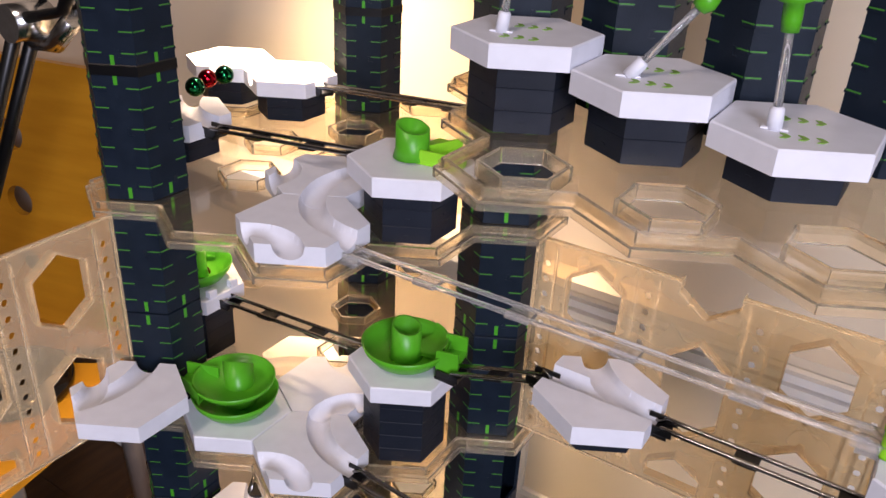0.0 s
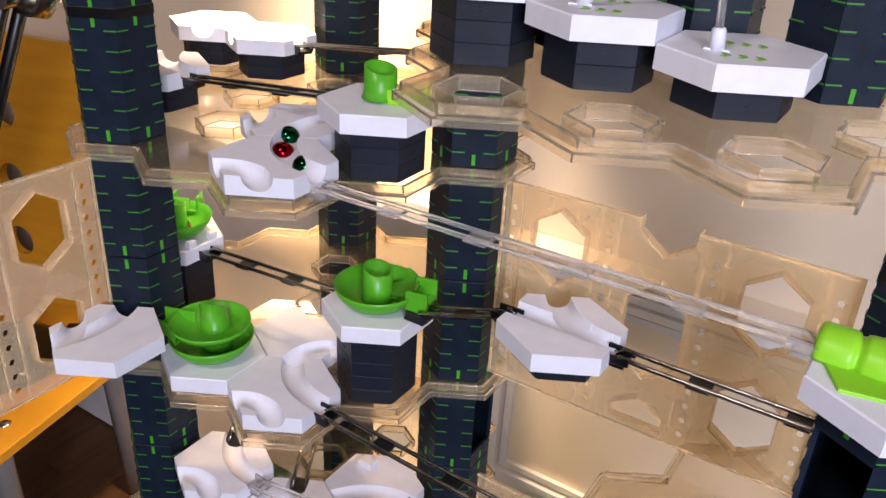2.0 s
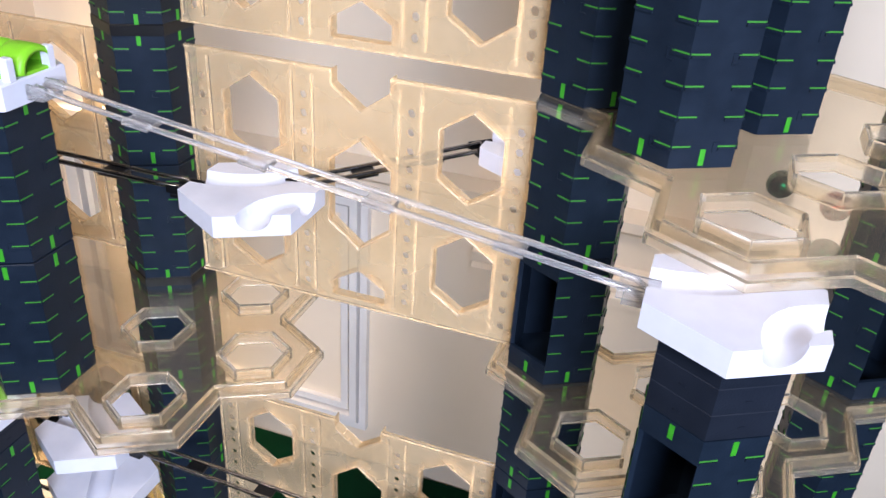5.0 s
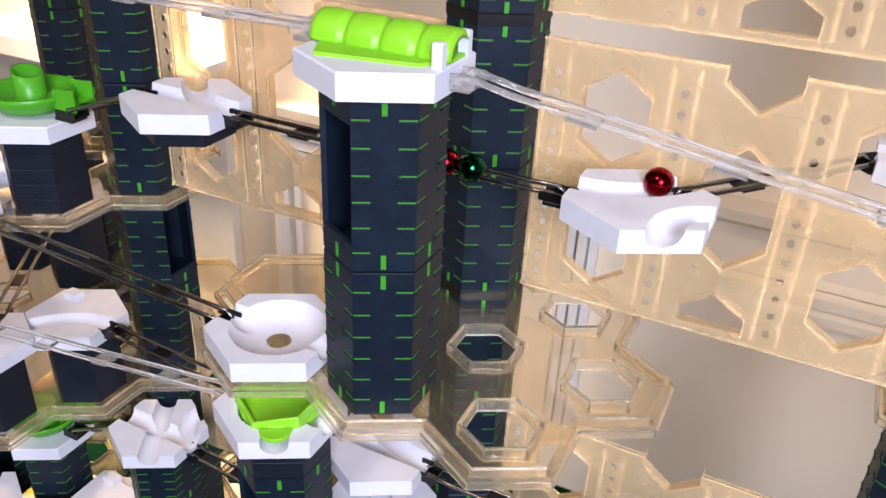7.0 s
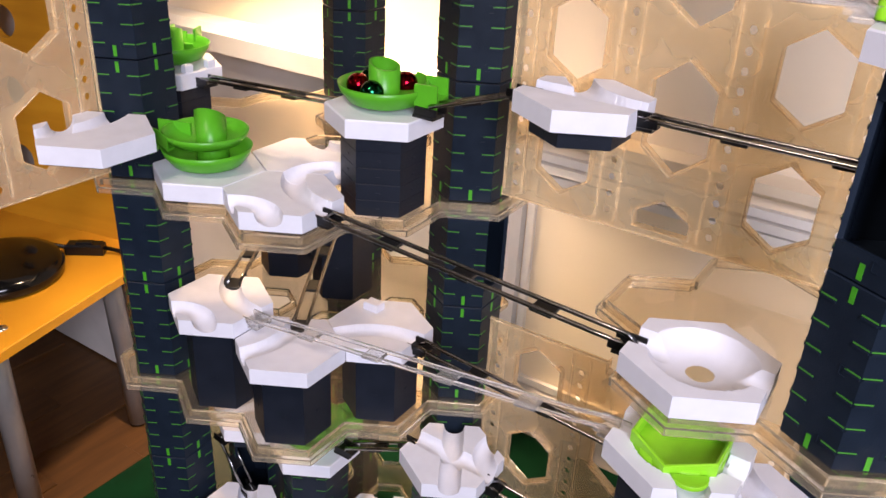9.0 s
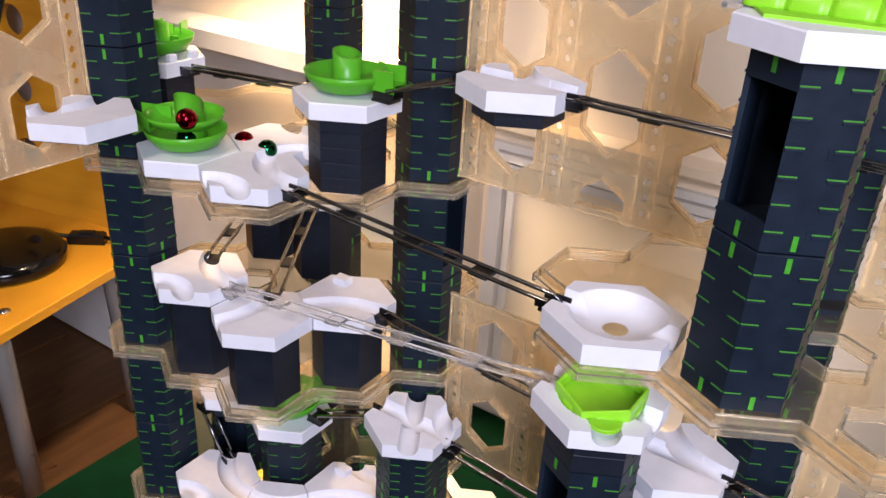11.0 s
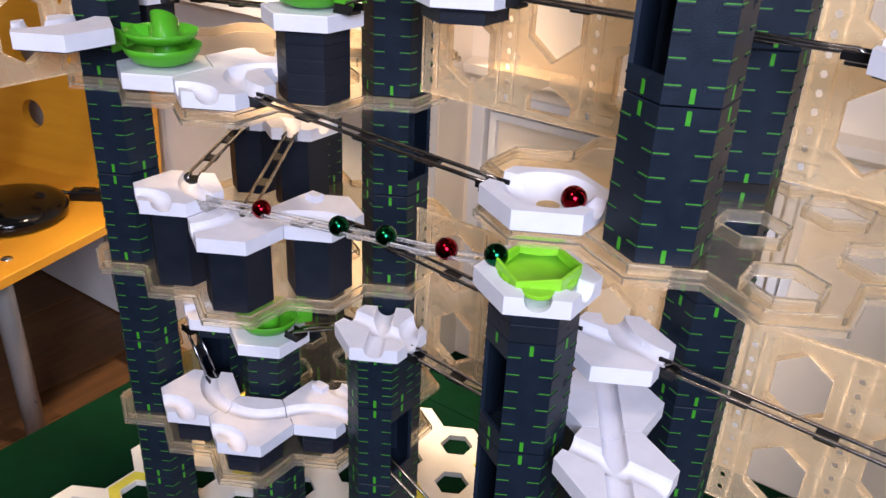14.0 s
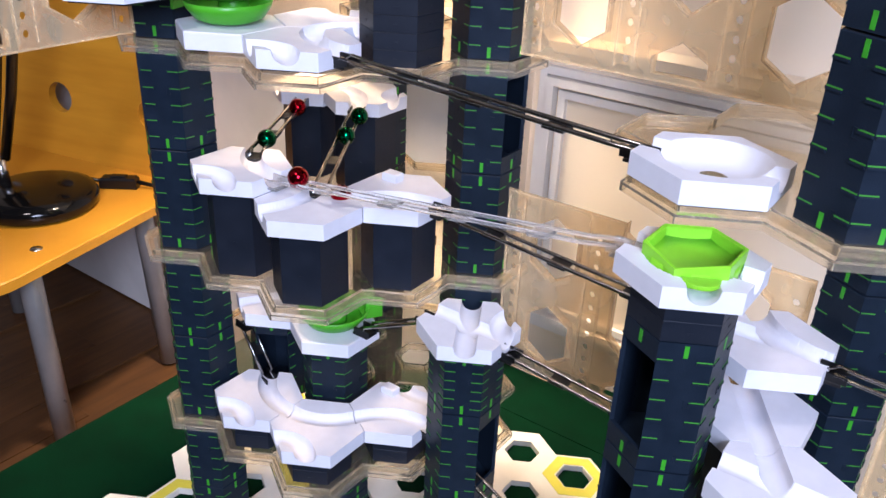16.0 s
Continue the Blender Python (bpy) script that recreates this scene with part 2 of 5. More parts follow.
def room():
    bm = bmesh.new()
    box(bm, (-2.2, -2.2, FLOOR - 0.05), (2.4, 0.80, FLOOR - 0.004))
    floor = solid("floor", bm, PARQUET, "brown parquet floor of narrow worn boards", "floor", "structure")
    boards = {}
    for i in range(17):
        for j in range(7):
            length = 0.30
            key = (i + j) % 2
            if key not in boards:
                b = bmesh.new()
                box(b, (0, 0, 0), (0.0685, length - 0.0015, 0.004), 0.0008)
                boards[key] = mesh_of("board", b, PARQUET)
            x, y = -1.30 + i * 0.07, -1.10 + j * length + (i % 3) * 0.1
            if y + length < 0.61:
                part("board", boards[key], PARQUET, floor, m=pose(x, y, FLOOR - 0.004))
    bm = bmesh.new()
    box(bm, (-2.2, 0.625, FLOOR - 0.05), (-0.345, 0.80, 2.4))
    solid("wall_north", bm, WALL, "cream painted wall jutting out behind the marble run", "wall", "structure")
    bm = bmesh.new()
    box(bm, (-0.345, 0.68, FLOOR - 0.05), (2.4, 0.80, 2.4))
    solid("wall_recess", bm, WALL, "cream painted recessed wall behind the clear panels", "wall", "structure")
    # unseen west, east and south walls and ceiling, kept dark against bounce
    bm = bmesh.new()
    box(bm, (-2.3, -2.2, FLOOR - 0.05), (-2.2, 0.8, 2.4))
    solid("wall_west", bm, FARWALL, "unseen room wall, darkened to cut bounced light", "wall", "structure")
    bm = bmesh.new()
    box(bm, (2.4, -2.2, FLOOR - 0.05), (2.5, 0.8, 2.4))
    solid("wall_east", bm, FARWALL, "unseen room wall, darkened to cut bounced light", "wall", "structure")
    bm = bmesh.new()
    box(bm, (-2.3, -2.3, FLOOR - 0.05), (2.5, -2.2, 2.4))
    solid("wall_south", bm, FARWALL, "unseen room wall, darkened to cut bounced light", "wall", "structure")
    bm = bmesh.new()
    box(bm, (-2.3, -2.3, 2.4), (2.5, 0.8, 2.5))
    solid("ceiling", bm, FARWALL, "unseen ceiling, darkened to cut bounced light", "ceiling", "structure")
    # panelled boarding low on the wall
    bm = bmesh.new()
    box(bm, (-2.2, 0.613, FLOOR), (-0.3475, 0.6245, 0.468))
    solid("wainscot", bm, TRIMW, "white painted wooden wall boarding", "wall panel", "structure")
    bm = bmesh.new()
    prof = [(0.585, 0.466), (0.6245, 0.466), (0.6245, 0.494), (0.593, 0.494), (0.585, 0.486)]
    vs = [[bm.verts.new((x, y, z)) for y, z in prof] for x in (-2.2, -0.3475)]
    for i in range(len(prof)):
        bm.faces.new((vs[0][i], vs[0][(i + 1) % 5], vs[1][(i + 1) % 5], vs[1][i]))
    bm.faces.new(vs[0])
    bm.faces.new(vs[1][::-1])
    solid("dado_rail", bm, TRIMW, "white painted moulded ledge on the wall", "trim", "structure")
    for x0, x1, z0, z1 in MOULDINGS:
        bm = bmesh.new()
        for w, d in ((0.0, 0.006), (0.010, 0.010), (0.022, 0.005)):
            for lo, hi in (((x0 + w, z0 + w), (x1 - w, z0 + w + 0.008)), ((x0 + w, z1 - w - 0.008), (x1 - w, z1 - w)),
                           ((x0 + w, z0 + w + 0.008), (x0 + w + 0.008, z1 - w - 0.008)), ((x1 - w - 0.008, z0 + w + 0.008), (x1 - w, z1 - w - 0.008))):
                box(bm, (lo[0], 0.6785 - d, lo[1]), (hi[0], 0.6795, hi[1]))
        solid("panel_moulding", bm, TRIMW, "white painted moulding frame on the boarding", "trim", "structure")
    # ledge and ribbed moulding along the recessed wall
    for name, prof, words in (("wall_ledge", ((0.679, 0.424), (0.666, 0.428), (0.658, 0.434), (0.656, 0.444), (0.679, 0.447)), "cream painted moulded ledge on the recessed wall"),
                              ("wall_moulding", ((0.679, 0.350), (0.672, 0.352), (0.672, 0.360), (0.676, 0.364), (0.670, 0.368), (0.670, 0.377), (0.676, 0.381), (0.672, 0.385), (0.679, 0.390)), "cream painted ribbed moulding on the recessed wall")):
        bm = bmesh.new()
        n = len(prof)
        vs = [[bm.verts.new((x, y, z)) for y, z in prof] for x in (0.125, 2.38)] if name == "wall_moulding" else [[bm.verts.new((x, y, z)) for y, z in prof] for x in (-0.34, 2.38)]
        for i in range(n):
            bm.faces.new((vs[0][i], vs[0][(i + 1) % n], vs[1][(i + 1) % n], vs[1][i]))
        bm.faces.new(vs[0])
        bm.faces.new(vs[1][::-1])
        solid(name, bm, WALL, words, "trim", "structure")
    bm = bmesh.new()
    box(bm, (-0.60, -0.6, FLOOR), (1.3, 0.575, BASE - 0.0065), 0.002)
    box(bm, (-0.343, 0.575, FLOOR), (1.3, 0.675, BASE - 0.0065), 0.002)
    solid("green_mat", bm, MAT_GREEN, "dark green cloth-covered board under the marble run", "mat")


# ---------------------------------------------------------------- track tiles
def edge_mid(k, f=1.0):
    a = radians(60 * k)
    return Vector((math.cos(a), math.sin(a))) * (R * S3 / 2 * f)


def groove_points(i, j, n=40):
    a, b = edge_mid(i, 1.02), edge_mid(j, 1.02)
    c = Vector((0, 0)) if (i - j) % 6 not in (1, 5) else (a + b) * 0.28
    return np.array([tuple((1 - t) ** 2 * a + 2 * t * (1 - t) * c + t * t * b) for t in np.linspace(0, 1, n)])


TILE_CACHE = {}


def tile_mesh(pairs=(), shape="", n=42):
    """A hexagonal tile whose top is hollowed by rounded grooves from edge to edge, or by a funnel."""
    key = (tuple(pairs), shape)
    if key in TILE_CACHE:
        return TILE_CACHE[key]
    paths = [groove_points(i, j) for i, j in pairs]
    line = np.concatenate(paths) if paths else np.zeros((0, 2))
    rad = 0.0068
    rout = R - 0.0004
    corners = [Vector(p) for p in hexagon(rout)]
    step = rout / n

    def nearest(x, y):
        if not len(line):
            return 1.0, 0.0, 0.0
        dx, dy = x - line[:, 0], y - line[:, 1]
        dd = np.hypot(dx, dy)
        k = int(np.argmin(dd))
        return float(dd[k]), float(dx[k]), float(dy[k])

    def height(x, y, d):
        z = TILE_H
        if d < rad - 1e-6:
            z = TILE_H - 0.0010 - math.sqrt(rad * rad - d * d) * 0.95
        if shape == "funnel":
            dd = math.hypot(x - 0.001, y - 0.001)
            if dd < 0.0222:
                z = min(z, TILE_H - 0.0002 - 0.0082 * (1 - (dd / 0.0222) ** 4))
        if shape == "cup" and math.hypot(x, y) < 0.0205:
            z = min(z, TILE_H - 0.006)
        return z

    bm = bmesh.new()
    grid = {}
    for i in range(-n, n + 1):
        for j in range(-n, n + 1):
            if abs(i + j) <= n:
                p = corners[0] * (i / n) + corners[1] * (j / n)
                x, y = p.x, p.y
                d, dx, dy = nearest(x, y)
                inside = max(abs(i), abs(j), abs(i + j)) < n
                if inside and d > 1e-6 and abs(d - rad) < step * 0.45:
                    # slide the point onto the groove's rim, so that the rim is a clean line
                    x, y, d = x + dx / d * (rad - d), y + dy / d * (rad - d), rad
                grid[i, j] = bm.verts.new((x, y, height(x, y, d)))
    hole = 0.0058 if shape == "funnel" else 0.0
    for (i, j), v in grid.items():
        for tri in (((i, j), (i + 1, j), (i, j + 1)), ((i, j), (i, j + 1), (i - 1, j + 1))):
            if all(t in grid for t in tri):
                vs = [grid[t] for t in tri]
                c = sum((w.co for w in vs), Vector()) / 3
                if hole and math.hypot(c.x - 0.001, c.y - 0.001) < hole:
                    continue
                f = bm.faces.new(vs)
                f.smooth = True
    # sides
    ring = []
    dirs = [(1, 0), (0, 1), (-1, 1), (-1, 0), (0, -1), (1, -1)]
    for k in range(6):
        a, b = dirs[k], dirs[(k + 1) % 6]
        for s in range(n):
            ring.append((a[0] * (n - s) + b[0] * s, a[1] * (n - s) + b[1] * s))
    low = [bm.verts.new((grid[t].co.x, grid[t].co.y, 0)) for t in ring]
    m = len(ring)
    for k in range(m):
        bm.faces.new((low[k], low[(k + 1) % m], grid[ring[(k + 1) % m]], grid[ring[k]]))
    if not hole:
        bm.faces.new(low[::-1])
    me = mesh_of("tile", bm, WHITE)
    me.set_sharp_from_angle(angle=radians(33))
    TILE_CACHE[key] = me
    return me


def flat_tile_mesh():
    if "flat" not in TILE_CACHE:
        bm = bmesh.new()
        prism(bm, hexagon(R - 0.0004), 0, TILE_H, 0.0007)
        TILE_CACHE["flat"] = mesh_of("tile", bm, WHITE)
    return TILE_CACHE["flat"]


BLOCK_CACHE = {}


def block_mesh(h):
    key = round(h, 4)
    if key not in BLOCK_CACHE:
        bm = bmesh.new()
        prism(bm, hexagon(PR), 0.0001, h - 0.0001, 0.0003)
        # small snap marks on the front faces
        for a in (240, 300, 0):
            sub = bmesh.new()
            box(sub, (PR * 0.866 - 0.0002, -0.0012, h * 0.4), (PR * 0.866 + 0.0003, 0.0012, h * 0.4 + 0.0008))
            merge(bm, sub, pose(0, 0, 0, 0, 0, a))
        BLOCK_CACHE[key] = mesh_of("height_block", bm, DARK)
    return BLOCK_CACHE[key]


def stack(q, r, z0, z1, label="dark grey hexagonal plastic height blocks stacked under a tile", layer=0.0095):
    """A stack of height blocks from z0 up to z1."""
    c = cell(q, r)
    n = max(1, round((z1 - z0) / layer))
    h = (z1 - z0) / n
    for k in range(n):
        ob = new("height_block", block_mesh(h))
        ob.matrix_basis = pose(c.x, c.y, z0 + k * h)
        tagged(ob, label, "height block", "stacked height blocks")


def track_tile(q, r, top, pairs=(), shape="", label="white plastic track tile with rounded grooves", turn=0):
    c = cell(q, r)
    t = thing("track_tile", label, "track tile", pose(c.x, c.y, top - TILE_H, 0, 0, 60 * turn), "marble run tiles")
    part("tile_body", tile_mesh(pairs, shape), WHITE, t)
    part("socket_ring", ring_mesh(), DARK, t, "dark plastic ring under the tile")
    return t


def ring_mesh():
    """The low socket ring that plugs a tile into its support."""
    if "ring" not in TILE_CACHE:
        bm = bmesh.new()
        rows = [[bm.verts.new((x, y, z)) for x, y in hexagon(rr)] for rr, z in ((R - 0.008, -0.0012), (R - 0.003, -0.0012), (R - 0.003, 0.0), (R - 0.008, 0.0))]
        for i in range(4):
            for k in range(6):
                bm.faces.new((rows[i][k], rows[i][(k + 1) % 6], rows[(i + 1) % 4][(k + 1) % 6], rows[(i + 1) % 4][k]))
        TILE_CACHE["ring"] = mesh_of("socket_ring", bm, DARK)
    return TILE_CACHE["ring"]


def flat_tile(q, r, top, label="white plastic hexagonal base tile with a smooth top", name="track_tile"):
    c = cell(q, r)
    t = thing(name, label, "track tile", pose(c.x, c.y, top - TILE_H), "marble run tiles")
    part("tile_body", flat_tile_mesh(), WHITE, t)
    return t


# ---------------------------------------------------------------- pillars
PILLAR_CACHE = {}


def pillar_segment(q, r, z0, h=STEP, hole=None):
    """One hollow hexagonal pillar with clip slots on its faces; hole: a face left open."""
    c = cell(q, r)
    key = (round(h, 3), hole)
    if key not in PILLAR_CACHE:
        bm = bmesh.new()
        pts = hexagon(PR)
        if hole is None:
            prism(bm, pts, 0.0005, h - 0.0005, 0.0005)
        else:
            inner = hexagon(PR - 0.0022)
            for k in range(6):
                a, b, ia, ib = pts[k], pts[(k + 1) % 6], inner[k], inner[(k + 1) % 6]
                spans = [(0.0005, h - 0.0005)] if k != hole else [(0.0005, h * 0.16), (h * 0.84, h - 0.0005)]
                for s0, s1 in spans:
                    prism(bm, [ia, a, b, ib], s0, s1)
            prism(bm, hexagon(PR - 0.002), 0.0005, 0.003)
            prism(bm, hexagon(PR - 0.002), h - 0.003, h - 0.0006)
        lips, slits, slots, marks = bmesh.new(), bmesh.new(), bmesh.new(), bmesh.new()
        rows = 6
        ap = PR * S3 / 2
        for k in range(6):
            turn = pose(0, 0, 0, 0, 0, 60 * k + 60)
            if hole is not None and (hole + 0) % 6 == k:
                spans = ()
            else:
                spans = range(rows)
            for i in spans:
                z = h * (0.125 + 0.75 * i / (rows - 1))
                for y in (-0.0083, 0.0083):
                    w = 0.0033
                    sub = bmesh.new()
                    box(sub, (ap - 0.0004, y - w, z - 0.0006), (ap + 0.00015, y + w, z))
                    merge(slits, sub, turn)
                    sub = bmesh.new()
                    box(sub, (ap - 0.0004, y - w, z - 0.0017), (ap + 0.0006, y + w, z - 0.0007), 0.0003)
                    merge(lips, sub, turn)
            for z in (h * 0.006 + 0.001, h - 0.0075):
                sub = bmesh.new()
                box(sub, (ap - 0.0004, -0.0010, z), (ap + 0.0002, 0.0010, z + 0.0060))
                merge(slots, sub, turn)
            for y, z in ((0.0045, 0.006), (0.0045, h * 0.52)):
                if hole is not None and hole == k and z > 0.01:
                    continue
                for lo, hi in (((y - 0.0014, z), (y + 0.0014, z + 0.0004)), ((y - 0.0014, z + 0.0036), (y + 0.0014, z + 0.004)), ((y - 0.0014, z + 0.0004), (y - 0.001, z + 0.0036))):
                    sub = bmesh.new()
                    box(sub, (ap - 0.0003, lo[0], lo[1]), (ap + 0.00025, hi[0], hi[1]))
                    merge(marks, sub, turn)
        merge(lips, marks)
        PILLAR_CACHE[key] = (mesh_of("pillar_body", bm, PILLAR), mesh_of("clip_lips", lips, PILLAR), mesh_of("clip_inserts", slits, SLIT), mesh_of("slot_inserts", slots, SLOT))
    t = thing("pillar_segment", "dark grey hexagonal plastic pillar with lime green clip slots", "pillar", pose(c.x, c.y, z0), "pillars of the marble run")
    for name, me, mat in zip(("pillar_body", "clip_lips", "clip_inserts", "slot_inserts"), PILLAR_CACHE[key], (PILLAR, PILLAR, SLIT, SLOT)):
        part(name, me, mat, t)
    return t


def pillar(q, r, k0, k1, rings=(), holes={}):
    """Pillar segments from level step k0 to k1; rings: steps with a black collar."""
    for k in range(k0, k1):
        pillar_segment(q, r, BASE + STEP * k, STEP, holes.get(k))
    c = cell(q, r)
    for k in rings:
        bm = bmesh.new()
        prism(bm, hexagon(PR + 0.0006), -0.0028, 0.0028, 0.0006)
        solid("pillar_collar", bm, BLACK, "black plastic collar between two pillar segments", "collar", m=pose(c.x, c.y, BASE + STEP * k))


# ---------------------------------------------------------------- clear level plates
def level_plate(cells, top, ringed=(), label="clear plastic level plate with hexagonal sockets"):
    t = thing("level_plate", label, "level plate", None, "clear level plates")
    have = set(cells)
    nb = [(1, 0), (0, 1), (-1, 1), (-1, 0), (0, -1), (1, -1)]
    sheet = bmesh.new()
    table = {}

    def vert(x, y, z):
        key = (round(x, 4), round(y, 4), round(z, 4))
        if key not in table:
            table[key] = sheet.verts.new((x, y, z))
        return table[key]

    edges = []
    for q, r in cells:
        c = cell(q, r)
        outer = [(c.x + x, c.y + y) for x, y in hexagon(R)]
        for z in (top - 0.0018, top):
            if (q, r) in ringed:
                inner = [(c.x + x, c.y + y) for x, y in hexagon(R * 0.56)]
                for k in range(6):
                    sheet.faces.new([vert(*p, z) for p in (inner[k], outer[k], outer[(k + 1) % 6], inner[(k + 1) % 6])])
            else:
                sheet.faces.new([vert(*p, z) for p in outer])
        if (q, r) in ringed:
            rg = bmesh.new()
            prof = [(R * 0.50, -0.0052), (R * 0.57, -0.0052), (R * 0.57, 0.0010), (R * 0.545, 0.0014), (R * 0.50, 0.0010)]
            rows = [[rg.verts.new((x, y, z)) for x, y in hexagon(rr)] for rr, z in prof]
            for n in range(len(rows)):
                a, b_ = rows[n], rows[(n + 1) % len(rows)]
                for k in range(6):
                    rg.faces.new((a[k], a[(k + 1) % 6], b_[(k + 1) % 6], b_[k]))
            part("socket_ring", rg, RIM, t, "raised clear hexagonal socket ring", pose(c.x, c.y, top)).visible_shadow = False
        for k in range(6):
            if (q + nb[k][0], r + nb[k][1]) not in have:
                a, b_ = outer[(k - 1) % 6], outer[k]
                sheet.faces.new([vert(*p, z) for p, z in ((a, top - 0.0018), (b_, top - 0.0018), (b_, top), (a, top))])
                edges.append((a, b_, (math.cos(radians(60 * k)), math.sin(radians(60 * k)))))
    part("plate_sheet", sheet, CLEAR, t)
    # a moulded rim with mitred corners all round
    near = {}
    for a, b_, n in edges:
        for p in (a, b_):
            near.setdefault((round(p[0], 4), round(p[1], 4)), []).append(Vector(n))
    rim = bmesh.new()
    prof = ((-0.0030, 0.0012), (-0.0010, 0.0012), (-0.0010, -0.0024), (0.0016, -0.0026), (0.0016, -0.0066), (0.0002, -0.0070), (0.0002, -0.0042), (-0.0030, -0.0036))
    made = {}

    def rim_row(p):
        key = (round(p[0], 4), round(p[1], 4))
        if key not in made:
            ns = near[key]
            m = (ns[0] + ns[-1]) / (1 + ns[0].dot(ns[-1]))
            made[key] = [rim.verts.new((p[0] + m.x * o, p[1] + m.y * o, top + z)) for o, z in prof]
        return made[key]

    for a, b_, n in edges:
        ra, rb = rim_row(a), rim_row(b_)
        for k in range(len(prof)):
            rim.faces.new((ra[k], rb[k], rb[(k + 1) % len(prof)], ra[(k + 1) % len(prof)]))
    part("plate_rim", rim, RIM, t, "thick clear moulded rim of the plate").visible_shadow = False
    return t


# ---------------------------------------------------------------- clear wall panels with holes
def wall_panel(p0, p1, z0, z1, holes, strips, notch=None):
    """An upright clear panel from p0 to p1 (plan points) with pointed hexagonal windows, perforated strips and a notch in its upper edge."""
    p0, p1 = Vector(p0), Vector(p1)
    length = (p1 - p0).length
    u = (p1 - p0).normalized()
    m = Matrix(((u.x, -u.y, 0, p0.x), (u.y, u.x, 0, p0.y), (0, 0, 1, 0), (0, 0, 0, 1)))
    t = thing("wall_panel", "clear smoky plastic wall panel with hexagonal windows", "wall panel", m, "clear wall panels")
    th = 0.0016
    bm = bmesh.new()
    outer = [(0, z0), (length, z0), (length, z1), (0, z1)]
    rims = []
    if notch:
        nx, nw, nd, ns = notch
        cut = [(nx + nw, z1), (nx + nw, z1 - ns), (nx, z1 - nd), (nx - nw, z1 - ns), (nx - nw, z1)]
        outer[3:3] = cut
        rims.append((cut, False))
    outlines = []
    for cx, cz, w, hh, sh in holes:
        o = [(cx, cz + hh), (cx - w, cz + sh), (cx - w, cz - sh), (cx, cz - hh), (cx + w, cz - sh), (cx + w, cz + sh)]
        if cz - hh < z0 + 0.004:
            o = [(cx, cz + hh), (cx - w, cz + sh), (cx - w, z0 + 0.004), (cx + w, z0 + 0.004), (cx + w, cz + sh)]
        outlines.append(o)
        rims.append((o, True))
    edges = []
    for o in [outer] + outlines:
        vs = [bm.verts.new((x, 0, z)) for x, z in o]
        edges += [bm.edges.new((vs[i], vs[(i + 1) % len(vs)])) for i in range(len(vs))]
    for sx, sz0, sz1 in strips:
        k = int((sz1 - sz0) / 0.0095)
        for i in range(k):
            zc = sz0 + (i + 0.5) * 0.0095
            vs = [bm.verts.new((sx + 0.0020 * math.cos(radians(60 * a)), 0, zc + 0.0024 * math.sin(radians(60 * a)))) for a in range(6)]
            edges += [bm.edges.new((vs[j], vs[(j + 1) % 6])) for j in range(6)]
    bmesh.ops.triangle_fill(bm, use_beauty=True, use_dissolve=False, edges=edges, normal=(0, -1, 0))
    geo = bmesh.ops.extrude_face_region(bm, geom=bm.faces[:])
    bmesh.ops.translate(bm, verts=[v for v in geo["geom"] if isinstance(v, bmesh.types.BMVert)], vec=(0, th, 0))
    ob = part("panel_sheet", bm, PANEL, t)
    ob.visible_shadow = False
    # a deep collar round every window: a smoky wall running back, and a bright moulded lip in front
    for o, closed in rims:
        n = len(o)
        cx, cz = sum(p[0] for p in o) / n, sum(p[1] for p in o) / n
        for name, y0, y1, f, mat, words in (("window_collar", th, 0.0062, 1.035, PANEL, "smoky inner wall of a hexagonal window"), ("window_frame", -0.0007, th + 0.0003, 1.045, RIM, "clear raised frame of a hexagonal window")):
            fr = bmesh.new()
            for i in range(n if closed else n - 1):
                (ax, az), (bx, bz) = o[i], o[(i + 1) % n]
                ox, oz, qx, qz = cx + (ax - cx) * f, cz + (az - cz) * f, cx + (bx - cx) * f, cz + (bz - cz) * f
                if not closed:
                    oz, qz = min(oz, z1 - 0.0002), min(qz, z1 - 0.0002)
                lo = [fr.verts.new(v) for v in ((ax, y0, az), (bx, y0, bz), (qx, y0, qz), (ox, y0, oz))]
                hi = [fr.verts.new((v.co.x, y1, v.co.z)) for v in lo]
                fr.faces.new(lo)
                fr.faces.new(hi[::-1])
                for k in range(4):
                    fr.faces.new((lo[k], lo[(k + 1) % 4], hi[(k + 1) % 4], hi[k]))
            part(name, fr, mat, t, words).visible_shadow = False
    for sx, sz0, sz1 in strips:
        ed = bmesh.new()
        for x in (sx - 0.0062, sx + 0.0048):
            box(ed, (x, -0.0012, sz0), (x + 0.0014, -0.0002, sz1))
        part("perforated_rib", ed, RIM, t, "clear rib beside a row of small holes").visible_shadow = False
    # moulded lips along the lower and upper edges
    ed = bmesh.new()
    box(ed, (0.0, -0.0010, z0), (length, -0.0001, z0 + 0.0012))
    for x0, x1 in ((0.0, notch[0] - notch[1]), (notch[0] + notch[1], length)) if notch else ((0.0, length),):
        box(ed, (x0, -0.0010, z1 - 0.0012), (x1, -0.0001, z1))
    part("edge_lip", ed, RIM, t, "clear moulded lip along the panel edge").visible_shadow = False
    return t


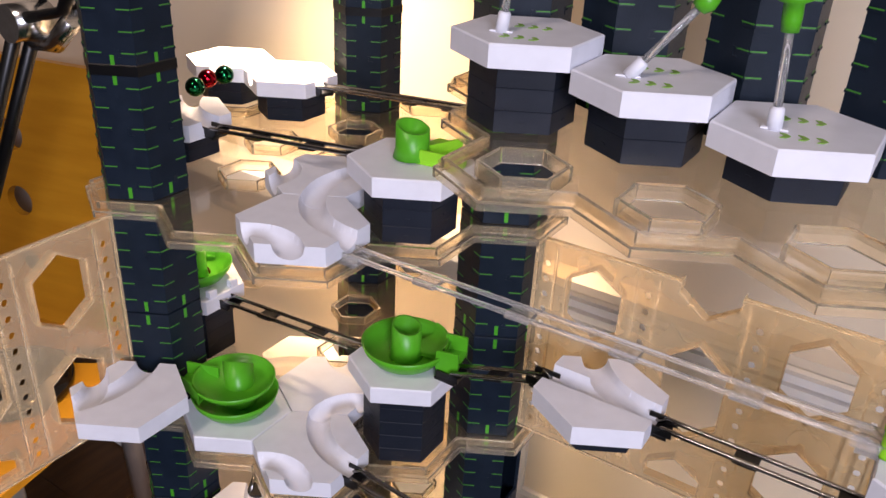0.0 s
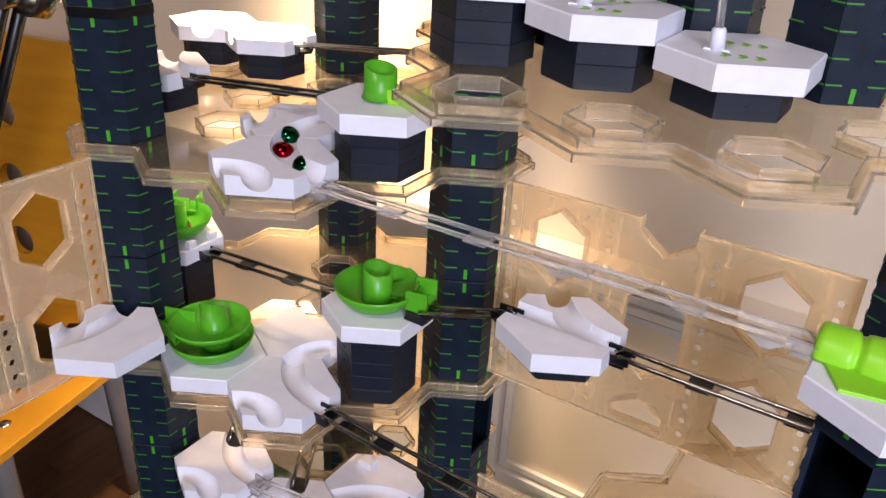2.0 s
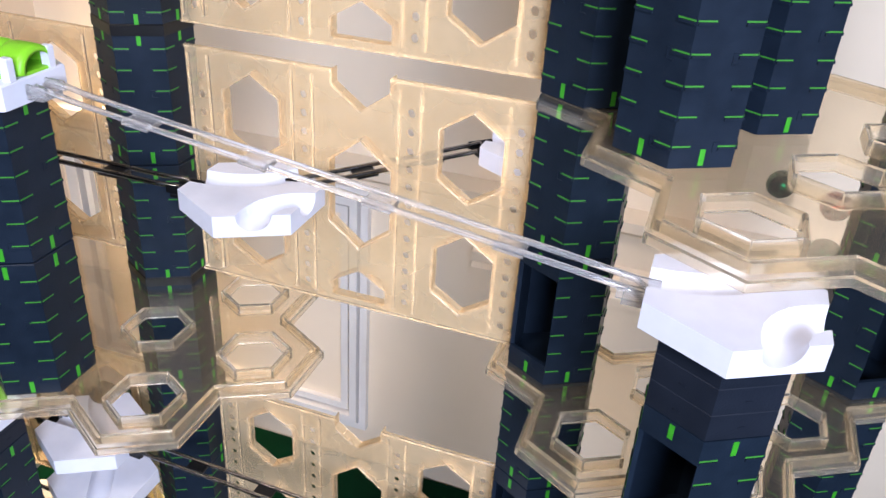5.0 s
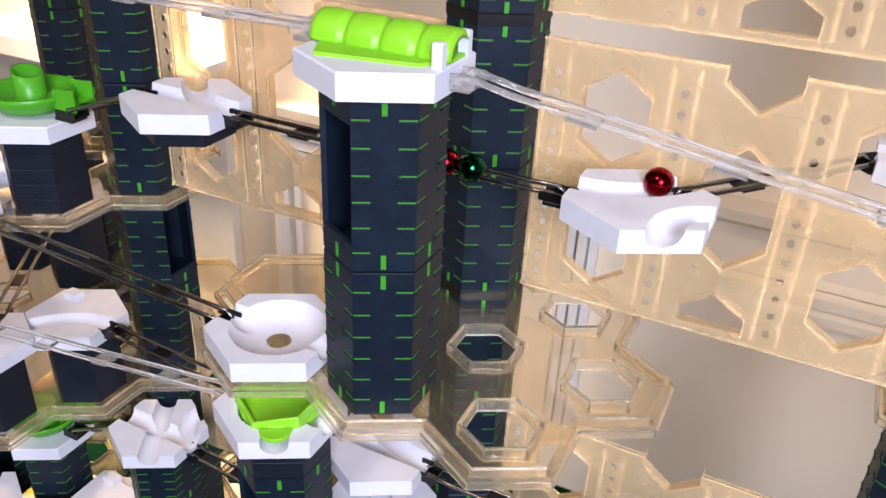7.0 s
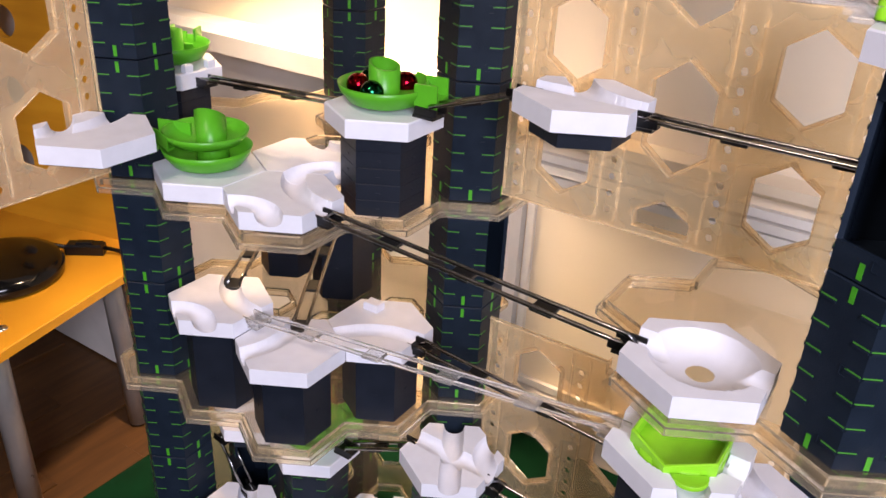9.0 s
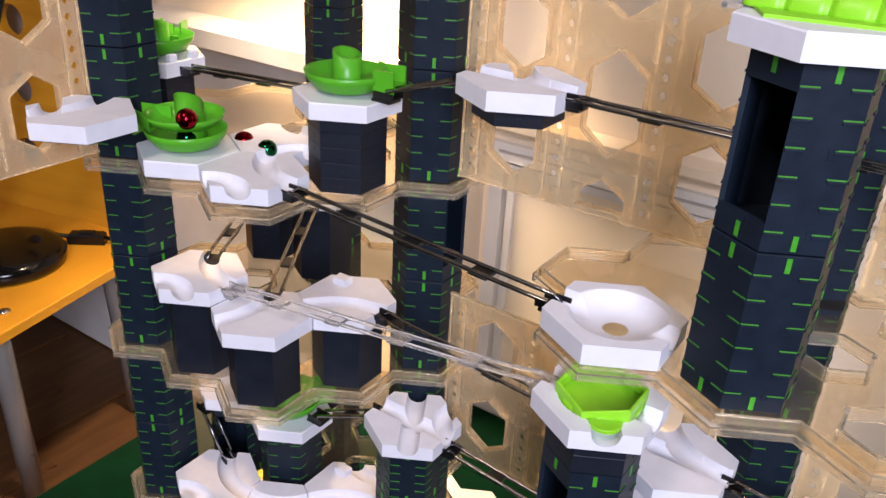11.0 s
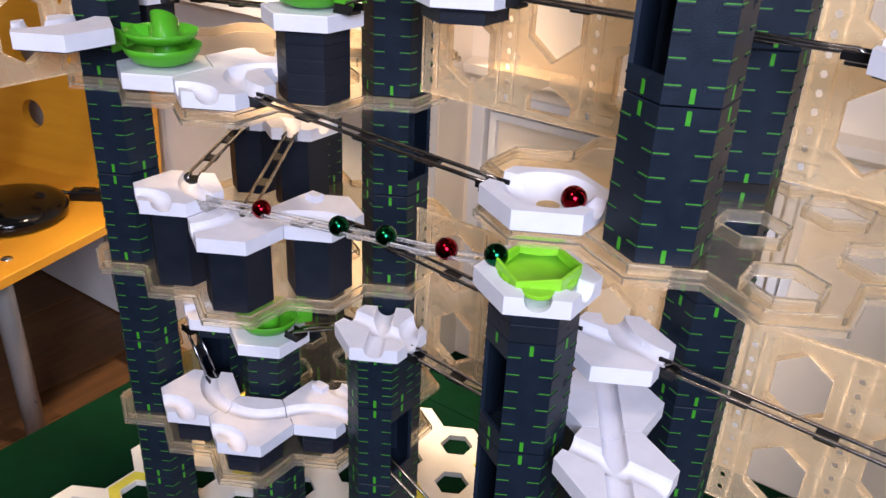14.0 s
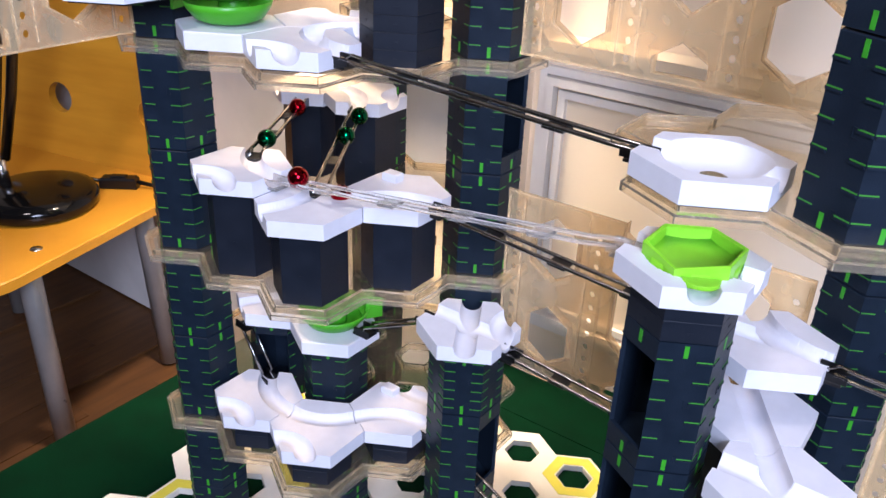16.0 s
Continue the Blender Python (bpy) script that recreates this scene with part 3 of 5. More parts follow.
# ---------------------------------------------------------------- rails
def rail(a, b, mat, label, clip=None, lift=0.0):
    """Two rods from a to b with hooks at both ends and short ties between them."""
    a, b = Vector(a), Vector(b)
    clip = clip or mat
    t = thing("rail", label, "rail", None, "rails between tiles")
    d = b - a
    flat = Vector((d.x, d.y, 0)).normalized()
    side = Vector((-flat.y, flat.x, 0))
    gap = 0.0040
    for s in (-1, 1):
        bm = bmesh.new()
        o = side * gap * s
        pts = [a + o + Vector((0, 0, -0.0035)), a + o * 1.05 + flat * 0.006 + Vector((0, 0, 0.0005)) + d * 0.0, a + o * 1.05 + d * 0.10, a + o * 1.05 + d * 0.5, a + o * 1.05 + d * 0.9, b + o * 1.05 - flat * 0.006 + Vector((0, 0, 0.0005)), b + o + Vector((0, 0, -0.0035))]
        tube(bm, pts, 0.00125, 8)
        part("rod", bm, mat, t)
    n = max(1, round(d.length / 0.055))
    for k in range(n):
        p = a + d * ((k + 1) / (n + 1))
        bm = bmesh.new()
        e = d.normalized()
        box(bm, (-0.0055, -gap - 0.0008, -0.0022), (0.0055, gap + 0.0008, -0.0004), 0.0004, Matrix.Translation(p) @ d.to_track_quat("X", "Z").to_matrix().to_4x4())
        part("tie", bm, clip, t)
    for p, s in ((a, 1), (b, -1)):
        bm = bmesh.new()
        m = Matrix.Translation(p) @ (flat * s).to_track_quat("X", "Z").to_matrix().to_4x4()
        box(bm, (-0.004, -gap - 0.0014, -0.0050), (0.009, gap + 0.0014, -0.0030), 0.0006, m)
        for y in (-gap - 0.0014, gap + 0.0004):
            box(bm, (-0.003, y, -0.0030), (0.011, y + 0.0010, 0.0010), 0.0003, m)
        part("hook", bm, clip, t)
    return t


def port(q, r, k, top, out=0.0):
    """The place where a rail meets edge k of a tile."""
    c = cell(q, r)
    a = radians(60 * k)
    d = R * S3 / 2 - 0.002 + out
    return Vector((c.x + d * math.cos(a), c.y + d * math.sin(a), top - 0.0045))


# ---------------------------------------------------------------- the marble run
def scoop(bm, rad, z0, z1, slant, m, floor=0.5):
    """An upright tube with a slanting mouth, hollow down to a share of its height."""
    n = 28
    rings = []
    for rr, top in ((rad * 1.15, 0.0), (rad, 0.3), (rad, 1.0), (rad * 0.84, 1.0), (rad * 0.80, floor), (rad * 0.1, floor - 0.04)):
        ring = []
        for k in range(n):
            a = 2 * math.pi * k / n
            z = z0 + (z1 - z0) * top + (slant * rr / rad * math.cos(a) if top == 1.0 else 0)
            ring.append(bm.verts.new(m @ Vector((rr * math.cos(a), rr * math.sin(a), z))))
        rings.append(ring)
    for a, b in zip(rings, rings[1:]):
        for k in range(n):
            bm.faces.new((a[k], a[(k + 1) % n], b[(k + 1) % n], b[k])).smooth = True
    bm.faces.new(rings[-1])
    bm.faces.new(rings[0][::-1])


def spiral_cup(q, r, top, turn, label, double=False, bowl=True):
    """A flat tile with a green plastic swirl bowl, its middle post and spout."""
    t = flat_tile(q, r, top, label, "spiral_tile")
    m = pose(0, 0, TILE_H, 0, 0, turn)
    if bowl:
        bm = bmesh.new()
        lathe(bm, [(0.0, 0.0006), (0.013, 0.0008), (0.0195, 0.0034), (0.0236, 0.0088), (0.0250, 0.0128), (0.0243, 0.0130), (0.0226, 0.0092), (0.0186, 0.0048), (0.013, 0.0026), (0.0, 0.0022)], 56, m=m)
        part("swirl_bowl", bm, GREEN, t, "green plastic swirl bowl")
    if double:
        # upper dish, whose rim runs out into a side trough
        bm = bmesh.new()
        lathe(bm, [(0.0, 0.0138), (0.012, 0.0138), (0.0190, 0.0156), (0.0226, 0.0194), (0.0236, 0.0222), (0.0228, 0.0222), (0.0216, 0.0196), (0.0184, 0.0170), (0.012, 0.0152), (0.0, 0.0150)], 56, m=m)
        part("upper_swirl", bm, GREEN, t, "upper dish of the green swirl")
        bm = bmesh.new()
        scoop(bm, 0.0086, 0.001, 0.0295, 0.0062, m @ pose(-0.001, -0.004, 0, 0, 0, 100), 0.62)
        part("middle_post", bm, GREEN, t, "green middle post with a slanting mouth")
        bm = bmesh.new()
        n = 14
        rows = []
        for k in range(n + 1):
            x = 0.012 + 0.020 * k / n
            e = k / n
            y1 = 0.0205 * (1 - e) ** 1.6 + 0.0085 * (1 - (1 - e) ** 1.6)
            y0 = y1 - 0.0012
            rows.append([bm.verts.new(m @ Vector(p)) for p in ((x, -0.0040, 0.0228), (x, -0.0052, 0.0228), (x, -0.0052, 0.0140), (x, y1, 0.0140), (x, y1, 0.0222), (x, y0, 0.0222), (x, y0, 0.0152), (x, -0.0040, 0.0152))])
        for a, b in zip(rows, rows[1:]):
            for k in range(8):
                bm.faces.new((a[k], a[(k + 1) % 8], b[(k + 1) % 8], b[k]))
        bm.faces.new(rows[0])
        bm.faces.new(rows[-1][::-1])
        box(bm, (0.0305, -0.0052, 0.0060), (0.0322, 0.0085, 0.0145), 0.0004, m)
        part("spout", bm, GREEN, t, "green side trough of the upper dish")
    else:
        bm = bmesh.new()
        scoop(bm, 0.0084, 0.001, 0.0225 if bowl else 0.0165, 0.0022, m @ pose(0, 0, 0, 0, 0, 150), 0.75)
        part("middle_post", bm, GREEN, t, "green middle post")
        lo, hi = 0.0075, 0.0170
    if double:
        return t
    if bowl:
        bm = bmesh.new()
        w0, w1 = -0.0082, 0.0082
        box(bm, (0.0205, w0 - 0.0014, lo - 0.0035), (0.0330, w0, hi), 0.0005, m)
        box(bm, (0.0205, w1, lo - 0.0035), (0.0330, w1 + 0.0014, hi), 0.0005, m)
        box(bm, (0.0180, w0, lo - 0.0012), (0.0330, w1, lo + 0.0004), 0.0003, m)
        part("spout", bm, GREEN, t, "green open spout")
        bm = bmesh.new()
        lathe(bm, [(0.0080, lo - 0.002), (0.0225, lo - 0.001), (0.0238, hi - 0.002), (0.0228, hi - 0.002), (0.0215, lo + 0.001), (0.0080, lo + 0.0005)], 16, -8, 62, m)
        part("feed_ramp", bm, GREEN, t, "green curved feed ramp")
    else:
        for a in (0, 60):
            bm = bmesh.new()
            prism(bm, [(0.004, -0.0065), (0.026, -0.0085), (0.028, 0.0), (0.026, 0.0085), (0.004, 0.0065)], 0.0002, 0.0030, 0.0006)
            prism(bm, [(0.006, -0.0068), (0.026, -0.0088), (0.026, -0.0074), (0.006, -0.0054)], 0.0030, 0.0075, 0.0004)
            part("guide_fin", bm, LIME, t, "lime green guide fin", pose(0, 0, TILE_H, 0, 0, turn + a))
    return t


def lever_tile(q, r, top, lean, turn, cap):
    """A flat tile with green chevrons and a clear lever rod in a white foot."""
    t = flat_tile(q, r, top, "white hexagonal tile with green chevrons and a clear lever rod", "lever_tile")
    for i in range(6):
        bm = bmesh.new()
        x, y = -0.005 + (i % 3) * 0.0062, 0.0055 if i < 3 else -0.0165
        for s in (-1, 1):
            prism(bm, [(x, y), (x + 0.0020, y), (x + 0.0002, y + 0.0028 * s), (x - 0.0018, y + 0.0028 * s)][::s], TILE_H + 0.0001, TILE_H + 0.0004)
        part("chevron", bm, PRINT, t, "dark green printed chevron", pose(0, 0, 0, 0, 0, 12))
    foot = (-0.0065, -0.0112)
    bm = bmesh.new()
    prism(bm, [(-0.0048, -0.0018), (0.0048, -0.0018), (0.0048, 0.0018), (-0.0048, 0.0018)], TILE_H + 0.0001, TILE_H + 0.0008, 0.0003)
    part("slot_frame", bm, WHITE, t, "", pose(foot[0], foot[1], 0, 0, 0, turn))
    m = pose(foot[0], foot[1], TILE_H, 0, lean, turn)
    bm = bmesh.new()
    lathe(bm, [(0.0, 0.0), (0.0028, 0.0), (0.0027, 0.0075), (0.0021, 0.0084), (0, 0.0084)], 16, m=m)
    part("rod_foot", bm, WHITE, t, "white foot of the lever")
    bm = bmesh.new()
    tube(bm, [m @ Vector((0, 0, 0.008)), m @ Vector((0, 0, 0.0355))], 0.0016, 10)
    part("lever_rod", bm, RAILC, t, "clear lever rod")
    bm = bmesh.new()
    lathe(bm, [(0.0, 0.0345), (0.0030, 0.0345), (0.0034, 0.0390), (0.0034, 0.0440), (0.0062, 0.0452), (0.0060, 0.0472), (0, 0.0476)] if cap else [(0.0, 0.0345), (0.0030, 0.0350), (0.0046, 0.0385), (0.0036, 0.0425), (0, 0.0440)], 20, m=m)
    part("rod_cap", bm, GREEN, t, "green cap of the lever")
    return t


def tunnel_tile(q, r, top):
    """A flat tile under a lime green half tunnel of four rounded segments."""
    t = flat_tile(q, r, top, "white hexagonal tile carrying a ribbed lime green half tunnel", "tunnel_tile")
    m = pose(0, 0, TILE_H, 0, 0, 0)
    bm = bmesh.new()
    n, rad = 30, 0.0100
    # four rounded segments with narrow grooves between them
    xs, dents = [], []
    for k in range(4):
        x0, w = -0.0292 + k * 0.0145, 0.0145
        for u, d in ((0.03, 0.82), (0.09, 0.955), (0.22, 0.99), (0.50, 1.0), (0.78, 0.99), (0.91, 0.955), (0.97, 0.82)):
            xs.append(x0 + u * w)
            dents.append(d)
    rings = [[bm.verts.new((x, 0.0035 + rad * d * math.cos(math.pi * k / n), TILE_H + 0.0008 + rad * d * math.sin(math.pi * k / n))) for k in range(n + 1)] for x, d in zip(xs, dents)]
    for a, b in zip(rings, rings[1:]):
        for k in range(n):
            bm.faces.new((a[k], b[k], b[k + 1], a[k + 1])).smooth = True
    geo = bmesh.ops.extrude_face_region(bm, geom=bm.faces[:])
    for v in geo["geom"]:
        if isinstance(v, bmesh.types.BMVert):
            d = Vector((0, v.co.y - 0.0035, v.co.z - TILE_H - 0.0008))
            v.co -= d * 0.13
    bmesh.ops.recalc_face_normals(bm, faces=bm.faces[:])
    part("tunnel_shell", bm, LIME, t, "lime green half tunnel of four rounded segments")
    bm = bmesh.new()
    prism(bm, [(-0.026, -0.002), (-0.017, -0.020), (0.020, -0.0125), (0.0275, -0.002), (0.0275, 0.012), (-0.026, 0.012)], TILE_H, TILE_H + 0.0012, 0.0003)
    part("tunnel_floor", bm, LIME, t, "lime green floor of the tunnel")
    for y in (-0.0118, 0.0088):
        bm = bmesh.new()
        box(bm, (0.0245, y, TILE_H), (0.0285, y + 0.003, TILE_H + 0.009), 0.0006)
        part("side_cheek", bm, WHITE, t)
    return t


def catcher_tile(q, r, top):
    """A tile with a lime green hexagonal catch tray and its lip."""
    c = cell(q, r)
    t = thing("catcher_tile", "white hexagonal tile with a lime green catch tray", "track tile", pose(c.x, c.y, top - TILE_H), "marble run tiles")
    part("tile_body", tile_mesh(((3, 0), (5, 2)), "cup"), WHITE, t)
    bm = bmesh.new()
    prof = [(0.0188, -0.004), (0.0215, -0.004), (0.0218, 0.0058), (0.0208, 0.0064), (0.0196, 0.0055)]
    rows = [[bm.verts.new((x, y, TILE_H + z * (0.55 if k == 4 and z > 0 else 1))) for k, (x, y) in enumerate(hexagon(rr))] for rr, z in prof]
    for n in range(5):
        for k in range(6):
            bm.faces.new((rows[n][k], rows[n][(k + 1) % 6], rows[(n + 1) % 5][(k + 1) % 6], rows[(n + 1) % 5][k]))
    part("tray_wall", bm, LIME, t, "lime green wall of the tray")
    bm = bmesh.new()
    lathe(bm, [(0, TILE_H - 0.0012), (0.012, TILE_H - 0.0008), (0.0192, TILE_H + 0.0015), (0.0192, TILE_H - 0.005), (0, TILE_H - 0.0055)], 36)
    part("tray_floor", bm, LIME, t, "lime green dished floor of the tray")
    bm = bmesh.new()
    prism(bm, [(0.0195 + 0.008 * math.cos(radians(a)), 0.0078 * math.sin(radians(a))) for a in range(-90, 91, 15)], TILE_H - 0.001, TILE_H + 0.0008, 0.0003)
    part("tray_lip", bm, LIME, t, "rounded lime green pouring lip", pose(0, 0, 0, 0, 0, 300))
    return t


def bumper(t_ob, lo, hi):
    bm = bmesh.new()
    box(bm, lo, hi, 0.0008)
    part("bumper", bm, WHITE, t_ob)


def zl(k):
    return BASE + STEP * k


room()

# pillars
pillar(-6, 0, 0, 13, (9,), {5: 3, 6: 3})
pillar(-8, 4, 0, 13, (9,))
pillar(-4, 2, 0, 13, (9,), {5: 5})
GX = GX + 0.003
pillar(0, 2, 0, 13, (6, 8))
GX = GX - 0.003
pillar(4, 2, 0, 13, (11,), {6: 3, 4: 3})
pillar(-3, 2, 9, 13)
pillar(-2, 2, 9, 13)
pillar(-1, 2, 9, 13)
# the upper right storey sits a little off the grid
GX, GY = GX + 0.0089, GY + 0.0033
pillar(5, 1, 8, 13)
pillar(5, 2, 8, 13)
GX, GY = GX - 0.0089, GY - 0.0033
pillar(6, 3, 0, 13, (), {6: 4})
pillar_segment(1, 0, 0.4935)
pillar_segment(1, 0, 0.5635, STEP, 3)
pillar(0, 0, 0, 5, (), {4: 3, 3: 3})
END = Vector((0.0108, 0.0042, 0))
GX, GY = GX + END.x, GY + END.y
pillar(6, 0, 0, 7, (), {6: 3})
stack(6, 0, zl(7), 0.612 - TILE_H)
track_tile(6, 0, 0.612, ((3, 1), (5, 0)))
GX, GY = GX - END.x, GY - END.y
pillar(-3, 1, 0, 3, (), {2: 5})
pillar_segment(-3, 1, zl(3), 0.3455 - TILE_H - zl(3))
pillar(-5, 1, 0, 3)
pillar(-6, 1, 2, 3, (), {2: 4})

LEFT = [(q, 0) for q in (-6, -5, -4)] + [(q, 1) for q in (-7, -6, -5, -4)] + [(q, 2) for q in (-8, -7, -6, -5, -4)] + [(q, 3) for q in (-8, -7, -6, -5)] + [(q, 4) for q in (-8, -7, -6)]
RINGS = ((-5, 2), (-6, 2), (-6, 1), (-7, 2), (-7, 3), (-6, 3), (-5, 3))
for k in (2, 4, 6, 8):
    level_plate(LEFT, zl(k), RINGS if k != 6 else ((-5, 2), (-6, 2), (-6, 3), (-7, 3)))
level_plate([(-2, 0), (-1, 0), (0, 0)] + [(-3, 1), (-2, 1), (-1, 1), (0, 1)] + [(-4, 2), (-3, 2), (-2, 2), (-1, 2)], zl(9), ((-2, 0), (-1, 0), (0, 0), (0, 1)))
level_plate([(0, 0), (1, 0), (2, 0)] + [(-1, 1), (0, 1), (1, 1), (2, 1)] + [(0, 2), (-1, 2), (1, 2)], 0.4945, ((2, 0), (1, 1), (2, 1), (1, 2)))
GX, GY = GX + 0.0089, GY + 0.0033
level_plate([(6, 0), (7, 0), (5, 1), (6, 1), (7, 1), (4, 2), (5, 2), (6, 2), (7, 2), (5, 3), (6, 3)], zl(8), ((6, 0), (6, 1), (6, 2), (7, 1)))
GX, GY = GX - 0.0089, GY - 0.0033
level_plate([(5, 1), (6, 1), (4, 2), (5, 2), (6, 2), (5, 3), (6, 3)], zl(6), ((5, 1), (6, 1), (6, 2), (5, 2)))

# wall panels between the pillars
PANEL_H = 0.1285


def panel_holes(z0, first=0.0358):
    """Two columns of two windows with a taller window and a half window between them."""
    hs = []
    for dx in (0.0, 0.1150):
        for dz in (0.0330, 0.0960):
            hs.append((first + dx, z0 + dz, 0.0155, 0.0225, 0.0122))
    hs.append((first + 0.0592, z0 + 0.0655, 0.0165, 0.0295, 0.0165))
    hs.append((first + 0.0592, z0 + 0.0045, 0.0150, 0.0175, 0.0085))
    return hs


def panel_strips(length, z0, z1):
    return [(s, z0 + 0.004, z1 - 0.004) for s in (0.0076, 0.0645, 0.1205, length - 0.0076)]


PY = cell(0, 2).y - 0.001
for q, z0, dx in ((-4, 0.2905, 0.0), (-4, 0.5030, 0.0), (0, 0.2905, 0.005), (0, 0.5030, 0.005), (0, 0.6425, 0.005)):
    a, b = cell(q, 2), cell(q + 4, 2)
    x0, x1 = a.x + PR * 0.9 + dx, b.x - PR * 0.9
    panel = wall_panel((x0, PY), (x1, PY), z0, z0 + PANEL_H, panel_holes(z0), panel_strips(x1 - x0, z0, z0 + PANEL_H), (0.0950, 0.0150, 0.0185, 0.0075))
a = cell(-6, 0)
wall_panel((a.x, a.y - PR - 0.1858), (a.x, a.y - PR), 0.5030, 0.5030 + PANEL_H, panel_holes(0.5030), panel_strips(0.1858, 0.5030, 0.5030 + PANEL_H), (0.0950, 0.0150, 0.0185, 0.0075))

# upper left: two curve tiles behind, switch and spiral on the upper plate
Z2 = zl(8)
stack(-8, 3, Z2, 0.6685 - TILE_H)
track_tile(-8, 3, 0.6685, ((4, 0),))
track_tile(-9, 3, 0.6685, ((0, 5),))
stack(-9, 3, Z2, 0.6685 - TILE_H)
stack(-7, 1, Z2, 0.6655 - TILE_H)
track_tile(-7, 1, 0.6655, ((2, 0), (3, 4)))
stack(-4, 1, Z2, 0.677 - TILE_H)
spiral_cup(-4, 1, 0.677, 15, "white hexagonal tile with a green turning post on grey blocks", bowl=False)
track_tile(-4, 0, Z2 + TILE_H + 0.0035, ((2, 0), (4, 5)))
track_tile(-5, 1, Z2 + TILE_H + 0.0035, ((1, 5), (3, 4)))
# lever tiles
Z1 = zl(9)
for q, zt, lean, turn, cap in ((-3, 0.749, -6, 200, False), (-2, 0.741, 38, 20, False), (-1, 0.7325, -4, 10, True)):
    stack(q, 1, Z1, zt - TILE_H)
    lever_tile(q, 1, zt, lean, turn, cap)

# middle level on the left
Z3 = zl(6)
stack(-4, 1, Z3, 0.5565 - TILE_H)
spiral_cup(-4, 1, 0.5565, 15, "white hexagonal tile with a round green swirl bowl")
spiral_cup(-5, 0, 0.514, 200, "white hexagonal tile with a two-storey green swirl", True)
track_tile(-4, 0, 0.514, ((2, 0), (4, 5)))
track_tile(-5, 1, 0.514, ((0, 5), (1, 2)))
track_tile(-5, -1, 0.542, ((2, 4), (3, 4)), label="white track tile beside a pillar opening")
stack(-7, 1, Z3, 0.549 - TILE_H)
back_cup = spiral_cup(-7, 1, 0.549, 120, "white hexagonal tile with a green swirl bowl behind a pillar")
for a in (-9, 9):
    bumper(back_cup, (0.0235, a * 0.001 - 0.003, TILE_H), (0.0275, a * 0.001 + 0.003, TILE_H + 0.005))
track_tile(-2, 1, 0.586, ((3, 0), (2, 0)), label="white fork tile held by the wall panel")
stack(-2, 1, 0.586 - TILE_H - 0.0095, 0.586 - TILE_H)

# lower levels on the left
Z4, Z5 = zl(4), zl(2)
stack(-5, 0, Z4, 0.428 - TILE_H, layer=0.055)
track_tile(-5, 0, 0.428, ((2, 0), (4, 5)))
stack(-4, 0, Z4, 0.418 - TILE_H, layer=0.055)
track_tile(-4, 0, 0.418, ((2, 4),))
stack(-4, 1, Z4, 0.418 - TILE_H, layer=0.055)
k_tile = track_tile(-4, 1, 0.418, ((4, 0),))
bumper(k_tile, (-0.020, 0.008, TILE_H), (-0.009, 0.016, TILE_H + 0.005))
stack(-7, 3, Z4, 0.436 - TILE_H, layer=0.06)
track_tile(-7, 3, 0.436, ((3, 5), (1, 0)))
stack(-8, 3, Z4, 0.432 - TILE_H, layer=0.06)
track_tile(-8, 3, 0.432, ((0, 4),))
track_tile(-3, 1, 0.3455, ((3, 0), (5, 2), (1, 0)), label="white fork tile on a pillar")
spiral_cup(-5, 1, zl(3) + TILE_H, 60, "white hexagonal tile with a green swirl under a clear plate")
track_tile(-6, 1, zl(3) + TILE_H, ((1, 4),))
track_tile(-5, 0, 0.252, ((2, 0), (4, 5)))
stack(-5, 0, Z5, 0.252 - TILE_H, layer=0.012)
track_tile(-4, 0, 0.252, ((3, 1), (4, 5)))
stack(-4, 0, Z5, 0.252 - TILE_H, layer=0.012)
i_tile = track_tile(-4, 1, 0.252, ((4, 0), (1, 2)))
stack(-4, 1, Z5, 0.252 - TILE_H, layer=0.012)
bumper(i_tile, (-0.020, 0.008, TILE_H), (-0.009, 0.016, TILE_H + 0.005))

# right part
track_tile(0, 0, 0.505, ((3, 0),), "funnel", "white funnel tile with a round hole")
stack(0, 0, zl(5), 0.460 - TILE_H, layer=0.0088)
catcher_tile(0, 0, 0.460)
tunnel_tile(1, 0, 0.6435)
GX, GY = GX + 0.003, GY + 0.003
track_tile(2, 1, 0.586, ((3, 1), (5, 0)), label="white curve tile held by the wall panel")
GX, GY = GX - 0.003, GY - 0.003
track_tile(0, 1, 0.406, ((2, 0), (3, 0)))
track_tile(0, 1, 0.366, ((2, 5),))
track_tile(1, 0, 0.366, ((2, 5), (3, 0)))
stack(1, 0, zl(3), 0.366 - TILE_H, layer=0.05)
stack(0, 1, zl(3), 0.366 - TILE_H, layer=0.05)
GX, GY = GX + 0.0045, GY + 0.001
level_plate([(1, 1), (1, 2)], 0.6765, ())
stack(1, 1, 0.6765, 0.6995 - TILE_H, layer=0.012)
track_tile(1, 1, 0.6995, ((3, 0), (2, 0), (5, 0)))
TOP_PORT = port(1, 1, 0, 0.6995)
GX, GY = GX - 0.0045, GY - 0.001
track_tile(3, 3, 0.592, ((3, 0),))
track_tile(4, 1, 0.398, ((3, 0),))

